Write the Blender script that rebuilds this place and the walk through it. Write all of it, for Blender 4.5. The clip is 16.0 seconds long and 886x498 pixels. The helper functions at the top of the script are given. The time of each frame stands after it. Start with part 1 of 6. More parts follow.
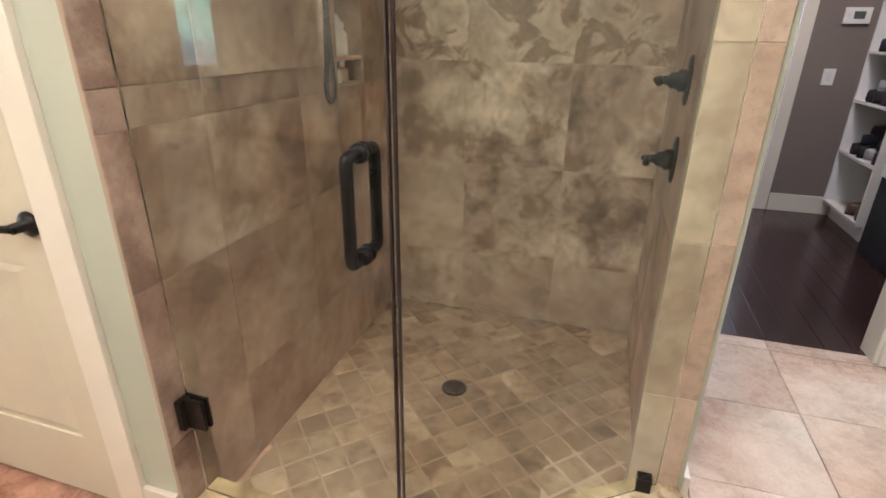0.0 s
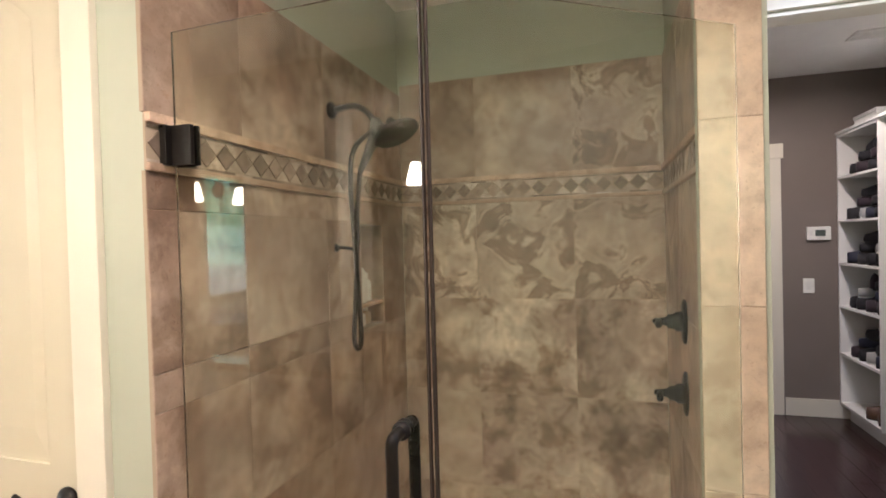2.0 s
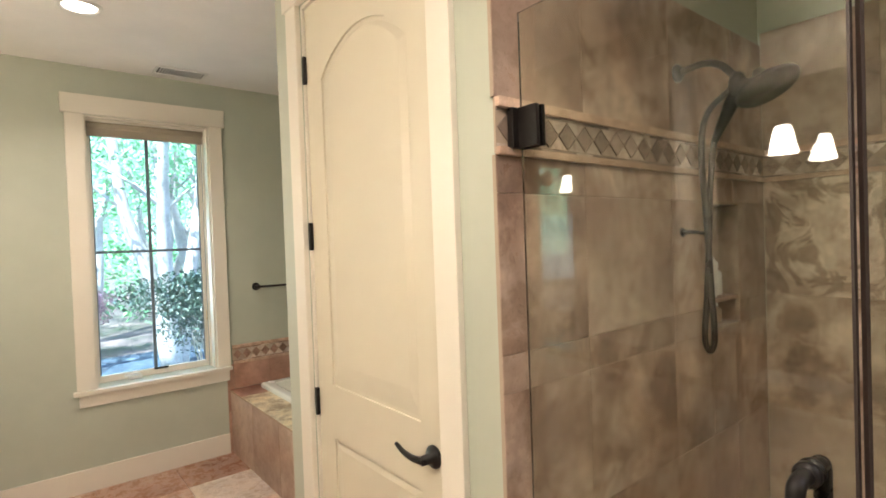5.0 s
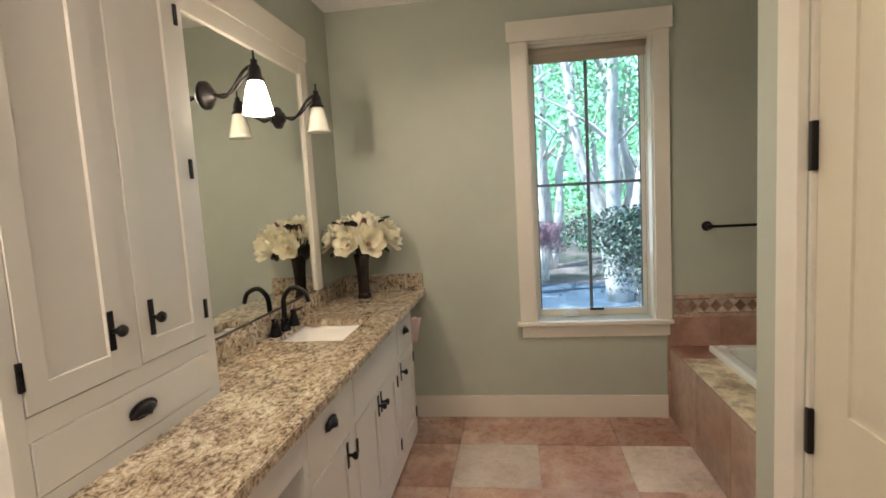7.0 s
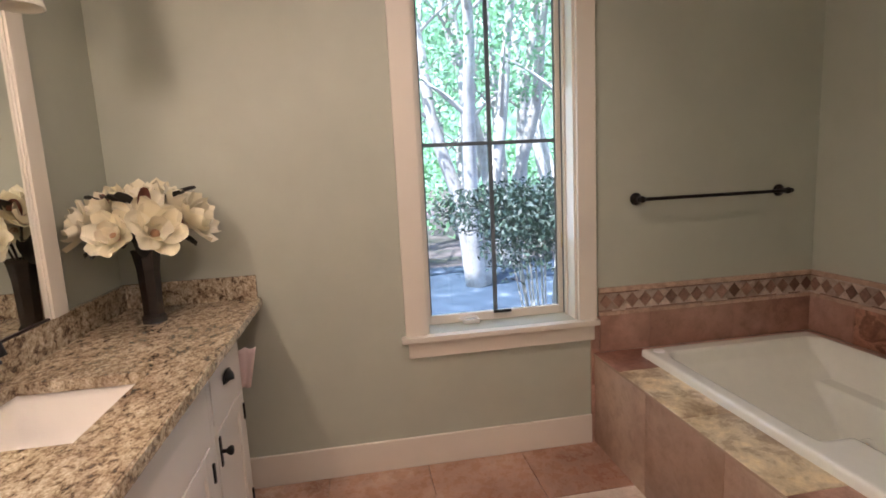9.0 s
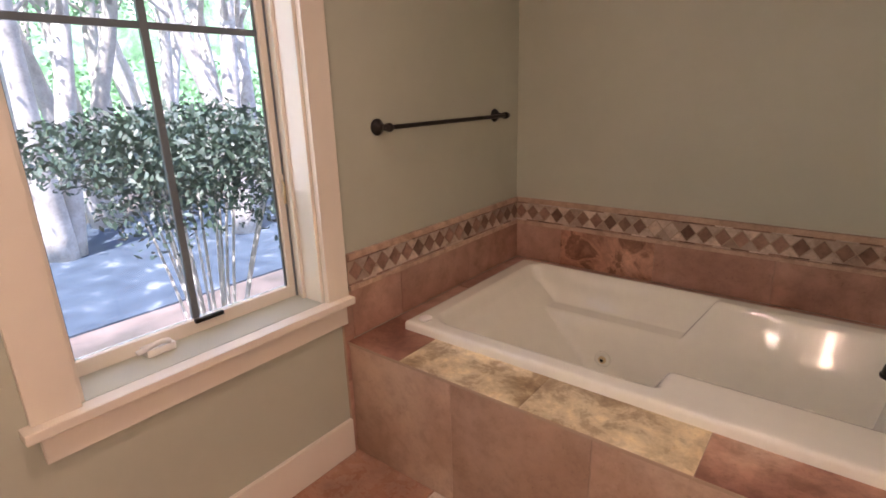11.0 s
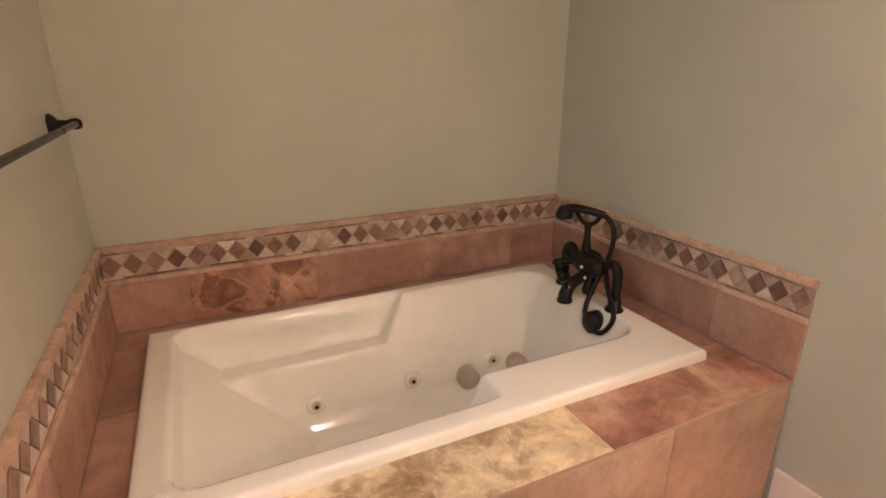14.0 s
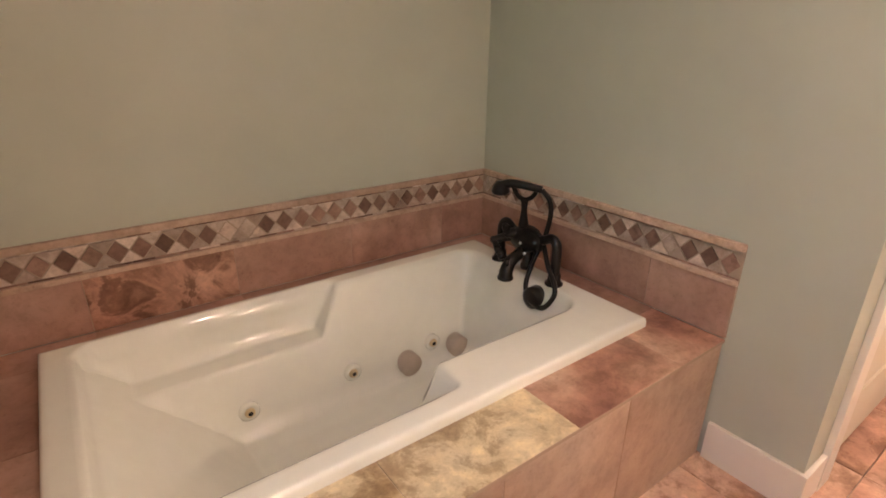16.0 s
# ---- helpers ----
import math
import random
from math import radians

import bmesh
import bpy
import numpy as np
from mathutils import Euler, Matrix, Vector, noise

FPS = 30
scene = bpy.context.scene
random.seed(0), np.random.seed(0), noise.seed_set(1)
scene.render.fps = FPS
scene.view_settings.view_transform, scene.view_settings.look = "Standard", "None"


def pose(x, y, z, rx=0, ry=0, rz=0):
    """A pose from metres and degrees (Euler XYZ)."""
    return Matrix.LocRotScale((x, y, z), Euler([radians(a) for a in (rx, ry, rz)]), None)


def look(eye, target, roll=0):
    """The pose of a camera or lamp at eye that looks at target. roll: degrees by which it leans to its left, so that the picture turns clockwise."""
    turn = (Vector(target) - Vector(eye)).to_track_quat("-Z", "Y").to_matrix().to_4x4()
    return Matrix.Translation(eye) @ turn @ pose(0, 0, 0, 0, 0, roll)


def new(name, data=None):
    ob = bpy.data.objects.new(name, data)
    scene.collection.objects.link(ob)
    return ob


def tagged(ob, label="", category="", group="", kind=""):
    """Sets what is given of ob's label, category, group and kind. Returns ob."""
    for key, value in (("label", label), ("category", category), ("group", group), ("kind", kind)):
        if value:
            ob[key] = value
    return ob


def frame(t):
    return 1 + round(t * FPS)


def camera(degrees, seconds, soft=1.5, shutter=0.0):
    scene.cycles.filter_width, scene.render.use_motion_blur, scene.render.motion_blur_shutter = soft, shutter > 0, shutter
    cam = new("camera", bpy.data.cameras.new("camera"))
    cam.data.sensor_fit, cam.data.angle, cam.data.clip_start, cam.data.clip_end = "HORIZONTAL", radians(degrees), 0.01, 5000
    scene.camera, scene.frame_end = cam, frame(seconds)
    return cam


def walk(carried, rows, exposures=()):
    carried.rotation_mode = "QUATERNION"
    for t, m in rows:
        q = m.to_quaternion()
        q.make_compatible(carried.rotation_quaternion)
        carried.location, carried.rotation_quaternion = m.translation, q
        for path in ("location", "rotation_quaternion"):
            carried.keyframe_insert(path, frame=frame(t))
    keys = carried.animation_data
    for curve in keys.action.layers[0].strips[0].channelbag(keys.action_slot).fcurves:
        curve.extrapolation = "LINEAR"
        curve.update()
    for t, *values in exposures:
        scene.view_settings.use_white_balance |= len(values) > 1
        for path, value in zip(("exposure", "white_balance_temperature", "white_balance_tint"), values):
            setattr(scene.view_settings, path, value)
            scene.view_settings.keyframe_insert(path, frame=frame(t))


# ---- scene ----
cam = camera(81.0, 16.0, soft=1.7)
# seconds, eye x y z, yaw, pitch, roll
ROWS = [
    (0.0, -0.197, 0.158, 1.353, 17.14, -22.74, -0.68),
    (0.5, -0.249, 0.132, 1.382, 13.92, -19.26, 0.32),
    (1.0, -0.260, 0.127, 1.441, 15.54, -10.03, 1.70),
    (1.5, -0.243, 0.093, 1.488, 16.21, -5.35, 1.47),
    (2.0, -0.232, 0.059, 1.521, 16.94, -0.95, 1.56),
    (2.5, -0.229, 0.036, 1.553, 15.13, 1.68, 0.11),
    (3.0, -0.215, 0.021, 1.581, 15.50, 5.35, 0.17),
    (3.5, -0.199, -0.002, 1.597, 17.27, 7.96, 0.93),
    (4.0, -0.205, -0.015, 1.577, 22.13, 6.49, 0.42),
    (4.5, -0.259, 0.012, 1.550, 34.92, 2.84, 0.66),
    (5.0, -0.362, 0.135, 1.507, 50.98, -1.03, 2.04),
    (7.5, -1.222, 0.360, 1.459, 101.09, -5.52, 2.61),
    (8.0, -1.477, 0.277, 1.429, 100.75, -4.72, 2.02),
    (8.5, -1.743, 0.210, 1.406, 89.68, -5.56, 2.84),
    (9.0, -2.020, 0.188, 1.377, 80.49, -8.47, 2.86),
    (9.5, -2.290, 0.185, 1.366, 72.60, -11.15, 2.82),
    (10.0, -2.510, 0.149, 1.319, 60.71, -13.69, 2.83),
    (12.5, -3.618, 0.347, 1.338, 6.37, -17.38, 0.21),
    (13.0, -3.748, 0.466, 1.342, -4.03, -16.74, 0.64),
    (13.5, -3.838, 0.513, 1.325, -12.64, -16.12, 0.65),
    (14.0, -3.972, 0.513, 1.343, -25.39, -19.04, 0.02),
    (14.5, -4.069, 0.520, 1.341, -33.57, -21.85, -0.49),
    (15.0, -4.116, 0.517, 1.333, -35.73, -23.48, -0.96),
    (15.5, -4.100, 0.549, 1.333, -35.13, -25.01, -1.14),
    (16.0, -4.022, 0.660, 1.337, -36.26, -21.85, -0.55),
]
walk(cam, [(t, pose(x, y, z, 90 + pitch, roll, yaw)) for t, x, y, z, yaw, pitch, roll in ROWS],
     exposures=[(0.0, 2.65, 5850, 17), (1.5, 2.70, 6000, 16), (4.0, 2.62, 6100, 17), (5.0, 2.48, 6250, 15), (7.5, 1.82, 6250, 19), (9.0, 1.93, 6450, 32), (10.0, 2.05, 6900, 41),
                (12.5, 2.08, 7900, 50), (13.5, 2.42, 8350, 55), (14.5, 2.78, 7250, 38), (16.0, 2.62, 7250, 39)])

# ---- light ----
world = bpy.data.worlds.new("sky")
scene.world = world
world.use_nodes = True
wn = world.node_tree
sky = wn.nodes.new("ShaderNodeTexSky")
sky.sky_type, sky.sun_disc = "NISHITA", False
sky.sun_elevation, sky.sun_rotation = radians(52), radians(-60)
wn.nodes["Background"].inputs["Strength"].default_value = 0.15
wn.links.new(sky.outputs["Color"], wn.nodes["Background"].inputs["Color"])
sun = new("sun", bpy.data.lights.new("sun", "SUN"))
sun.data.energy, sun.data.angle, sun.data.color = 4.4, radians(0.5), (1.0, 0.95, 0.86)
sun.matrix_world = look((-8, -4, 12), (-12, 2, 0))

CEIL = 2.68
# lit recessed cans of the bathroom: two known, the last two added as fill
CANS_AND_FILLS = [(-3.36, 0.39, 2.0), (-0.96, -0.45, 2.9), (-0.35, 0.36, 3.3), (0.80, 1.75, 4.8)]


def spot_down(name, x, y, z, watts, size, color, spread=172):
    lamp = new(name, bpy.data.lights.new(name, "AREA"))
    lamp.data.shape, lamp.data.size, lamp.data.energy, lamp.data.color = "DISK", size, watts, color
    lamp.data.spread = radians(spread)
    lamp.matrix_world = pose(x, y, z)
    return lamp


WARM = (1.0, 0.87, 0.71)
# the last one is cool, in place of daylight from the east side
for x, y, watts in CANS_AND_FILLS:
    spot_down("can_fill_lamp", x, y, CEIL - 0.012, watts, 0.13, WARM if x < 0.5 else (0.86, 0.91, 1.0), 138 if x < -2 else 172)
# daylight that comes in by the window's opening
day = new("window_daylight", bpy.data.lights.new("window_daylight", "AREA"))
day.data.shape, day.data.size, day.data.size_y, day.data.energy, day.data.color = "RECTANGLE", 0.72, 1.45, 0.8, (0.66, 0.86, 1.0)
day.matrix_world = pose(-4.40, 0.84, 1.38, 0, -90, 0)
# unseen fill lamp added to brighten the closet
spot_down("closet_fill", 1.1, 3.8, 2.73, 4.0, 0.2, (1.0, 0.86, 0.74))

# ---- materials ----
def material(name, build):
    m = bpy.data.materials.new(name)
    m.use_nodes = True
    t = m.node_tree
    b = t.nodes["Principled BSDF"]
    build(t, b)
    return m


def node(t, kind, **sets):
    n = t.nodes.new(kind)
    for key, value in sets.items():
        n.inputs[key.replace("_", " ")].default_value = value
    return n


def coords(t, scale=1.0):
    geo = t.nodes.new("ShaderNodeNewGeometry")
    mp = t.nodes.new("ShaderNodeMapping")
    mp.inputs["Scale"].default_value = (scale,) * 3 if isinstance(scale, (int, float)) else scale
    t.links.new(geo.outputs["Position"], mp.inputs["Vector"])
    return mp


def noise_tex(t, vec, scale, detail=6.0, rough=0.6, distort=0.0):
    n = t.nodes.new("ShaderNodeTexNoise")
    n.inputs["Scale"].default_value, n.inputs["Detail"].default_value = scale, detail
    n.inputs["Roughness"].default_value, n.inputs["Distortion"].default_value = rough, distort
    t.links.new(vec, n.inputs["Vector"])
    return n


def ramp(t, fac, stops):
    r = t.nodes.new("ShaderNodeValToRGB")
    els = r.color_ramp.elements
    while len(els) < len(stops):
        els.new(0.5)
    for e, (p, c) in zip(els, stops):
        e.position, e.color = p, (*c, 1)
    t.links.new(fac, r.inputs["Fac"])
    return r


def mix(t, a, b, fac, mode="MIX"):
    n = t.nodes.new("ShaderNodeMix")
    n.data_type, n.blend_type = "RGBA", mode
    for sock, value in ((n.inputs["Factor"], fac), (n.inputs["A"], a), (n.inputs["B"], b)):
        if isinstance(value, (int, float)):
            sock.default_value = value
        elif isinstance(value, tuple):
            sock.default_value = (*value, 1)
        else:
            t.links.new(value, sock)
    return n.outputs["Result"]


def bump(t, b, height, strength, distance=0.002):
    n = t.nodes.new("ShaderNodeBump")
    n.inputs["Strength"].default_value, n.inputs["Distance"].default_value = strength, distance
    t.links.new(height, n.inputs["Height"])
    t.links.new(n.outputs["Normal"], b.inputs["Normal"])


def offset_by_object(t, vec, amount):
    """Shift a texture by a random step for each object, so that no two tiles are alike."""
    info = t.nodes.new("ShaderNodeObjectInfo")
    mul = t.nodes.new("ShaderNodeMath")
    mul.operation = "MULTIPLY"
    mul.inputs[1].default_value = amount
    t.links.new(info.outputs["Random"], mul.inputs[0])
    add = t.nodes.new("ShaderNodeVectorMath")
    add.operation = "ADD"
    t.links.new(vec, add.inputs[0])
    t.links.new(mul.outputs[0], add.inputs[1])
    return add.outputs[0], info.outputs["Random"]


def painted(name, color, rough=0.55, mottled=0.05, grain=0.12):
    def build(t, b):
        v = coords(t).outputs[0]
        n = noise_tex(t, v, 2.2, 4)
        dark = tuple(c * (1 - mottled) for c in color)
        lite = tuple(min(1, c * (1 + mottled)) for c in color)
        t.links.new(ramp(t, n.outputs["Fac"], [(0.3, dark), (0.7, lite)]).outputs[0], b.inputs["Base Color"])
        b.inputs["Roughness"].default_value = rough
        bump(t, b, noise_tex(t, v, 260, 2).outputs["Fac"], grain, 0.0015)
    return material(name, build)


def travertine(name, stops, veins=1.0, rough=0.32, scale=3.2, spread=40.0, tone=0.25, swirl=0.0, figure=3.3, crisp=False):
    """Honed stone: clouds, darker swirls that differ from piece to piece, mottling and pits."""
    def build(t, b):
        v, rnd = offset_by_object(t, coords(t).outputs[0], spread)
        n1 = noise_tex(t, v, scale * 0.8, 8, 0.55, 0.35)
        base = ramp(t, n1.outputs["Fac"], stops)
        n2 = noise_tex(t, v, scale * figure, 12 if crisp else 7, 0.68 if crisp else 0.58, 0.3)
        blot = ramp(t, n2.outputs["Fac"], [(0.36, (0.44, 0.36, 0.31)), (0.44, (0.66, 0.59, 0.53)), (0.49, (0.94, 0.93, 0.91)), (0.54, (1.04, 1.03, 1.02)), (0.60, (1.26, 1.25, 1.22)), (0.70, (1.42, 1.42, 1.38))])
        amount = t.nodes.new("ShaderNodeMath")
        amount.operation = "PINGPONG"
        amount.inputs[1].default_value = 0.13
        t.links.new(rnd, amount.inputs[0])
        amp = t.nodes.new("ShaderNodeMath")
        amp.operation = "MULTIPLY_ADD"
        amp.inputs[1].default_value = veins * 6.0
        amp.inputs[2].default_value = 0.22 * veins
        amp.use_clamp = True
        t.links.new(amount.outputs[0], amp.inputs[0])
        c = mix(t, base.outputs[0], blot.outputs[0], amp.outputs[0], "MULTIPLY")
        if swirl:
            n5 = noise_tex(t, v, 6.4, 9, 0.60, 1.0)
            curl = ramp(t, n5.outputs["Fac"], [(0.34, (0.74, 0.69, 0.65)), (0.41, (0.50, 0.43, 0.38)), (0.455, (0.62, 0.56, 0.51)), (0.49, (1.08, 1.07, 1.04)), (0.515, (1.22, 1.21, 1.17)), (0.56, (1.02, 1.01, 0.99)), (0.62, (0.90, 0.88, 0.86)), (0.68, (1.08, 1.07, 1.05))])
            c = mix(t, c, curl.outputs[0], swirl, "MULTIPLY")
        n4 = noise_tex(t, v, scale * 8, 9, 0.78, 0.2)
        cloud = ramp(t, n4.outputs["Fac"], [(0.36, (0.78, 0.75, 0.72)), (0.50, (1.0, 0.99, 0.98)), (0.64, (1.11, 1.10, 1.09))])
        c = mix(t, c, cloud.outputs[0], 0.75, "MULTIPLY")
        n3 = noise_tex(t, v, 75, 6, 0.75)
        pits = ramp(t, n3.outputs["Fac"], [(0.33, (0.60, 0.54, 0.48)), (0.41, (1, 1, 1)), (0.66, (1.0, 1.0, 1.0)), (0.72, (1.12, 1.11, 1.10))])
        c = mix(t, c, pits.outputs[0], 0.6, "MULTIPLY")
        tn = ramp(t, rnd, [(0.0, (1 - tone, 1 - tone * 1.05, 1 - tone * 1.1)), (1.0, (1.0, 1.0, 1.0))])
        c = mix(t, c, tn.outputs[0], 1.0, "MULTIPLY")
        t.links.new(c, b.inputs["Base Color"])
        rr = ramp(t, n4.outputs["Fac"], [(0.3, (rough * 1.35,) * 3), (0.7, (rough * 0.8,) * 3)])
        t.links.new(rr.outputs[0], b.inputs["Roughness"])
        bump(t, b, n3.outputs["Fac"], 0.3, 0.0015)
    return material(name, build)


def plain(name, color, rough=0.5, metal=0.0, wear=0.06, coat=0.0):
    def build(t, b):
        v = coords(t).outputs[0]
        n = noise_tex(t, v, 18, 5)
        lo, hi = tuple(c * (1 - wear) for c in color), tuple(min(1, c * (1 + wear)) for c in color)
        t.links.new(ramp(t, n.outputs["Fac"], [(0.35, lo), (0.65, hi)]).outputs[0], b.inputs["Base Color"])
        rr = ramp(t, noise_tex(t, v, 9, 4).outputs["Fac"], [(0.3, (rough * 0.85,) * 3), (0.7, (min(1, rough * 1.2),) * 3)])
        t.links.new(rr.outputs[0], b.inputs["Roughness"])
        b.inputs["Metallic"].default_value = metal
        b.inputs["Coat Weight"].default_value = coat
    return material(name, build)


def granite(t, b):
    v = coords(t, (0.85, 1.25, 1)).outputs[0]
    n = noise_tex(t, v, 45, 7, 0.7, 0.5)
    body = ramp(t, n.outputs["Fac"], [(0.33, (0.055, 0.042, 0.034)), (0.40, (0.17, 0.125, 0.09)), (0.45, (0.37, 0.30, 0.215)), (0.52, (0.52, 0.455, 0.345)), (0.61, (0.67, 0.615, 0.50)), (0.73, (0.44, 0.36, 0.26))])
    vor = t.nodes.new("ShaderNodeTexVoronoi")
    vor.inputs["Scale"].default_value = 190
    t.links.new(v, vor.inputs["Vector"])
    cells = ramp(t, vor.outputs["Color"], [(0.0, (0.34, 0.27, 0.22)), (0.22, (0.74, 0.68, 0.60)), (0.6, (1.0, 0.97, 0.92)), (1.0, (1.22, 1.2, 1.14))])
    big = ramp(t, noise_tex(t, v, 9, 4, 0.55).outputs["Fac"], [(0.38, (0.70, 0.62, 0.55)), (0.6, (1.06, 1.04, 1.0))])
    c = mix(t, body.outputs[0], cells.outputs[0], 0.85, "MULTIPLY")
    t.links.new(mix(t, c, big.outputs[0], 0.8, "MULTIPLY"), b.inputs["Base Color"])
    b.inputs["Roughness"].default_value = 0.07
    b.inputs["Coat Weight"].default_value = 0.3


def wood_dark(t, b):
    v, rnd = offset_by_object(t, coords(t, (9, 0.8, 9)).outputs[0], 30)
    n = noise_tex(t, v, 4, 8, 0.6, 1.2)
    t.links.new(ramp(t, n.outputs["Fac"], [(0.3, (0.012, 0.006, 0.006)), (0.7, (0.045, 0.02, 0.018))]).outputs[0], b.inputs["Base Color"])
    b.inputs["Roughness"].default_value = 0.22
    bump(t, b, n.outputs["Fac"], 0.15)


def glass_clear(t, b):
    b.inputs["Base Color"].default_value = (0.84, 0.885, 0.79, 1)
    b.inputs["Roughness"].default_value = 0.0
    b.inputs["Transmission Weight"].default_value = 1.0
    b.inputs["IOR"].default_value = 1.47


def window_glass(t, b):
    # blue tint in the glass stands in for the cool cast of daylight
    b.inputs["Base Color"].default_value = (0.68, 0.89, 1.0, 1)
    b.inputs["Roughness"].default_value = 0.0
    b.inputs["Transmission Weight"].default_value = 1.0
    b.inputs["IOR"].default_value = 1.45


def mirror_glass(t, b):
    b.inputs["Base Color"].default_value = (0.90, 0.93, 0.90, 1)
    b.inputs["Metallic"].default_value = 1.0
    b.inputs["Roughness"].default_value = 0.01


def lit(color, strength):
    def build(t, b):
        b.inputs["Base Color"].default_value = (*color, 1)
        b.inputs["Emission Color"].default_value = (*color, 1)
        b.inputs["Emission Strength"].default_value = strength
        b.inputs["Roughness"].default_value = 0.3
    return build


def leaf_mat(name, a, c):
    def build(t, b):
        g = t.nodes.new("ShaderNodeNewGeometry")
        t.links.new(ramp(t, g.outputs["Random Per Island"], [(0.0, a), (1.0, c)]).outputs[0], b.inputs["Base Color"])
        b.inputs["Roughness"].default_value = 0.5
        b.inputs["Transmission Weight"].default_value = 0.15
    return material(name, build)


WALL = painted("sage_paint", (0.45, 0.475, 0.39), 0.5)
CEILING = painted("ceiling_paint", (0.85, 0.83, 0.80), 0.8)
TRIM = painted("cream_trim", (0.74, 0.69, 0.595), 0.35, 0.03, 0.04)
CABINET = painted("cabinet_paint", (0.71, 0.675, 0.605), 0.32, 0.03, 0.04)
DOORP = painted("door_paint", (0.63, 0.575, 0.45), 0.38, 0.03, 0.05)
CLOSET = painted("brown_paint", (0.20, 0.165, 0.145), 0.6)
SHELFW = painted("shelf_white", (0.80, 0.79, 0.77), 0.4, 0.03, 0.03)
STONE_WALL = travertine("shower_travertine", [(0.30, (0.32, 0.23, 0.175)), (0.45, (0.44, 0.335, 0.26)), (0.58, (0.52, 0.42, 0.335)), (0.72, (0.60, 0.51, 0.42))], 0.8, 0.32, 3.0, 40, 0.2, 0.15, 2.2)
STONE_SWIRL = travertine("swirled_shower_travertine", [(0.30, (0.36, 0.27, 0.21)), (0.45, (0.46, 0.36, 0.29)), (0.58, (0.52, 0.42, 0.34)), (0.72, (0.58, 0.49, 0.40))], 0.5, 0.32, 3.0, 40, 0.1, 0.85)
STONE_CLOUD = travertine("cloudy_shower_travertine", [(0.30, (0.30, 0.22, 0.18)), (0.45, (0.44, 0.34, 0.28)), (0.58, (0.56, 0.46, 0.38)), (0.72, (0.66, 0.57, 0.48))], 2.0, 0.32, 2.6, 40, 0.15, 0.35, 2.0, True)
STONE_MAUVE = travertine("mauve_shower_travertine", [(0.30, (0.31, 0.20, 0.155)), (0.45, (0.43, 0.305, 0.24)), (0.58, (0.52, 0.395, 0.32)), (0.72, (0.61, 0.50, 0.415))], 0.9, 0.30, 2.6, 40, 0.25, 0.2, 2.0)
STONE_FLOOR = travertine("floor_travertine", [(0.30, (0.40, 0.25, 0.18)), (0.44, (0.56, 0.41, 0.31)), (0.56, (0.66, 0.53, 0.42)), (0.72, (0.74, 0.65, 0.54))], 0.3, 0.26, 2.0, 40, 0.2)
STONE_ROSE = travertine("rose_floor_travertine", [(0.30, (0.34, 0.17, 0.11)), (0.44, (0.50, 0.30, 0.21)), (0.56, (0.62, 0.43, 0.32)), (0.72, (0.72, 0.58, 0.46))], 0.35, 0.26, 2.0, 40, 0.25)
STONE_CREAM = travertine("cream_floor_travertine", [(0.30, (0.52, 0.40, 0.31)), (0.5, (0.64, 0.53, 0.43)), (0.72, (0.74, 0.65, 0.54))], 0.4, 0.26, 2.2, 40, 0.15)
STONE_STAINED = travertine("stained_floor_travertine", [(0.30, (0.36, 0.18, 0.125)), (0.44, (0.50, 0.29, 0.205)), (0.56, (0.60, 0.40, 0.295)), (0.72, (0.70, 0.53, 0.41))], 2.4, 0.30, 2.6, 40, 0.1, 0.0, 1.9, True)
STONE_BROWN = travertine("brown_stained_travertine", [(0.30, (0.34, 0.16, 0.11)), (0.44, (0.44, 0.24, 0.17)), (0.75, (0.52, 0.33, 0.25))], 1.5, 0.35, 2.6, 40, 0.1, 1.0, 2.4, True)
STONE_SMALL = travertine("shower_floor_stone", [(0.28, (0.30, 0.20, 0.13)), (0.5, (0.46, 0.34, 0.23)), (0.75, (0.58, 0.47, 0.34))], 0.8, 0.4, 4.0, 40, 0.4)
STONE_TUB = travertine("tub_travertine", [(0.30, (0.24, 0.125, 0.095)), (0.44, (0.40, 0.225, 0.165)), (0.56, (0.47, 0.285, 0.215)), (0.75, (0.54, 0.37, 0.29))], 0.4, 0.35, 2.2, 40, 0.2)
STONE_APRON = travertine("apron_travertine", [(0.30, (0.27, 0.16, 0.11)), (0.44, (0.42, 0.28, 0.20)), (0.56, (0.50, 0.36, 0.27)), (0.75, (0.57, 0.45, 0.35))], 0.35, 0.33, 1.8, 40, 0.22, 0.0, 1.6)
STONE_DECK = travertine("deck_travertine", [(0.30, (0.36, 0.25, 0.17)), (0.42, (0.52, 0.40, 0.24)), (0.55, (0.68, 0.57, 0.37)), (0.75, (0.76, 0.67, 0.48))], 1.3, 0.3, 3.4, 40, 0.12, 0.15, 2.4, True)
STONE_RED = travertine("red_travertine", [(0.30, (0.26, 0.11, 0.08)), (0.44, (0.44, 0.23, 0.16)), (0.56, (0.54, 0.34, 0.24)), (0.75, (0.66, 0.50, 0.38))], 0.85, 0.32, 3.4, 40, 0.2, 0.0, 2.8, True)
STONE_PALE = travertine("border_cream", [(0.3, (0.54, 0.365, 0.265)), (0.7, (0.68, 0.50, 0.38))], 0.4, 0.4, 6)
DIAMOND = travertine("border_diamond", [(0.3, (0.25, 0.13, 0.095)), (0.7, (0.45, 0.285, 0.215))], 0.6, 0.35, 8, 60, 0.6)
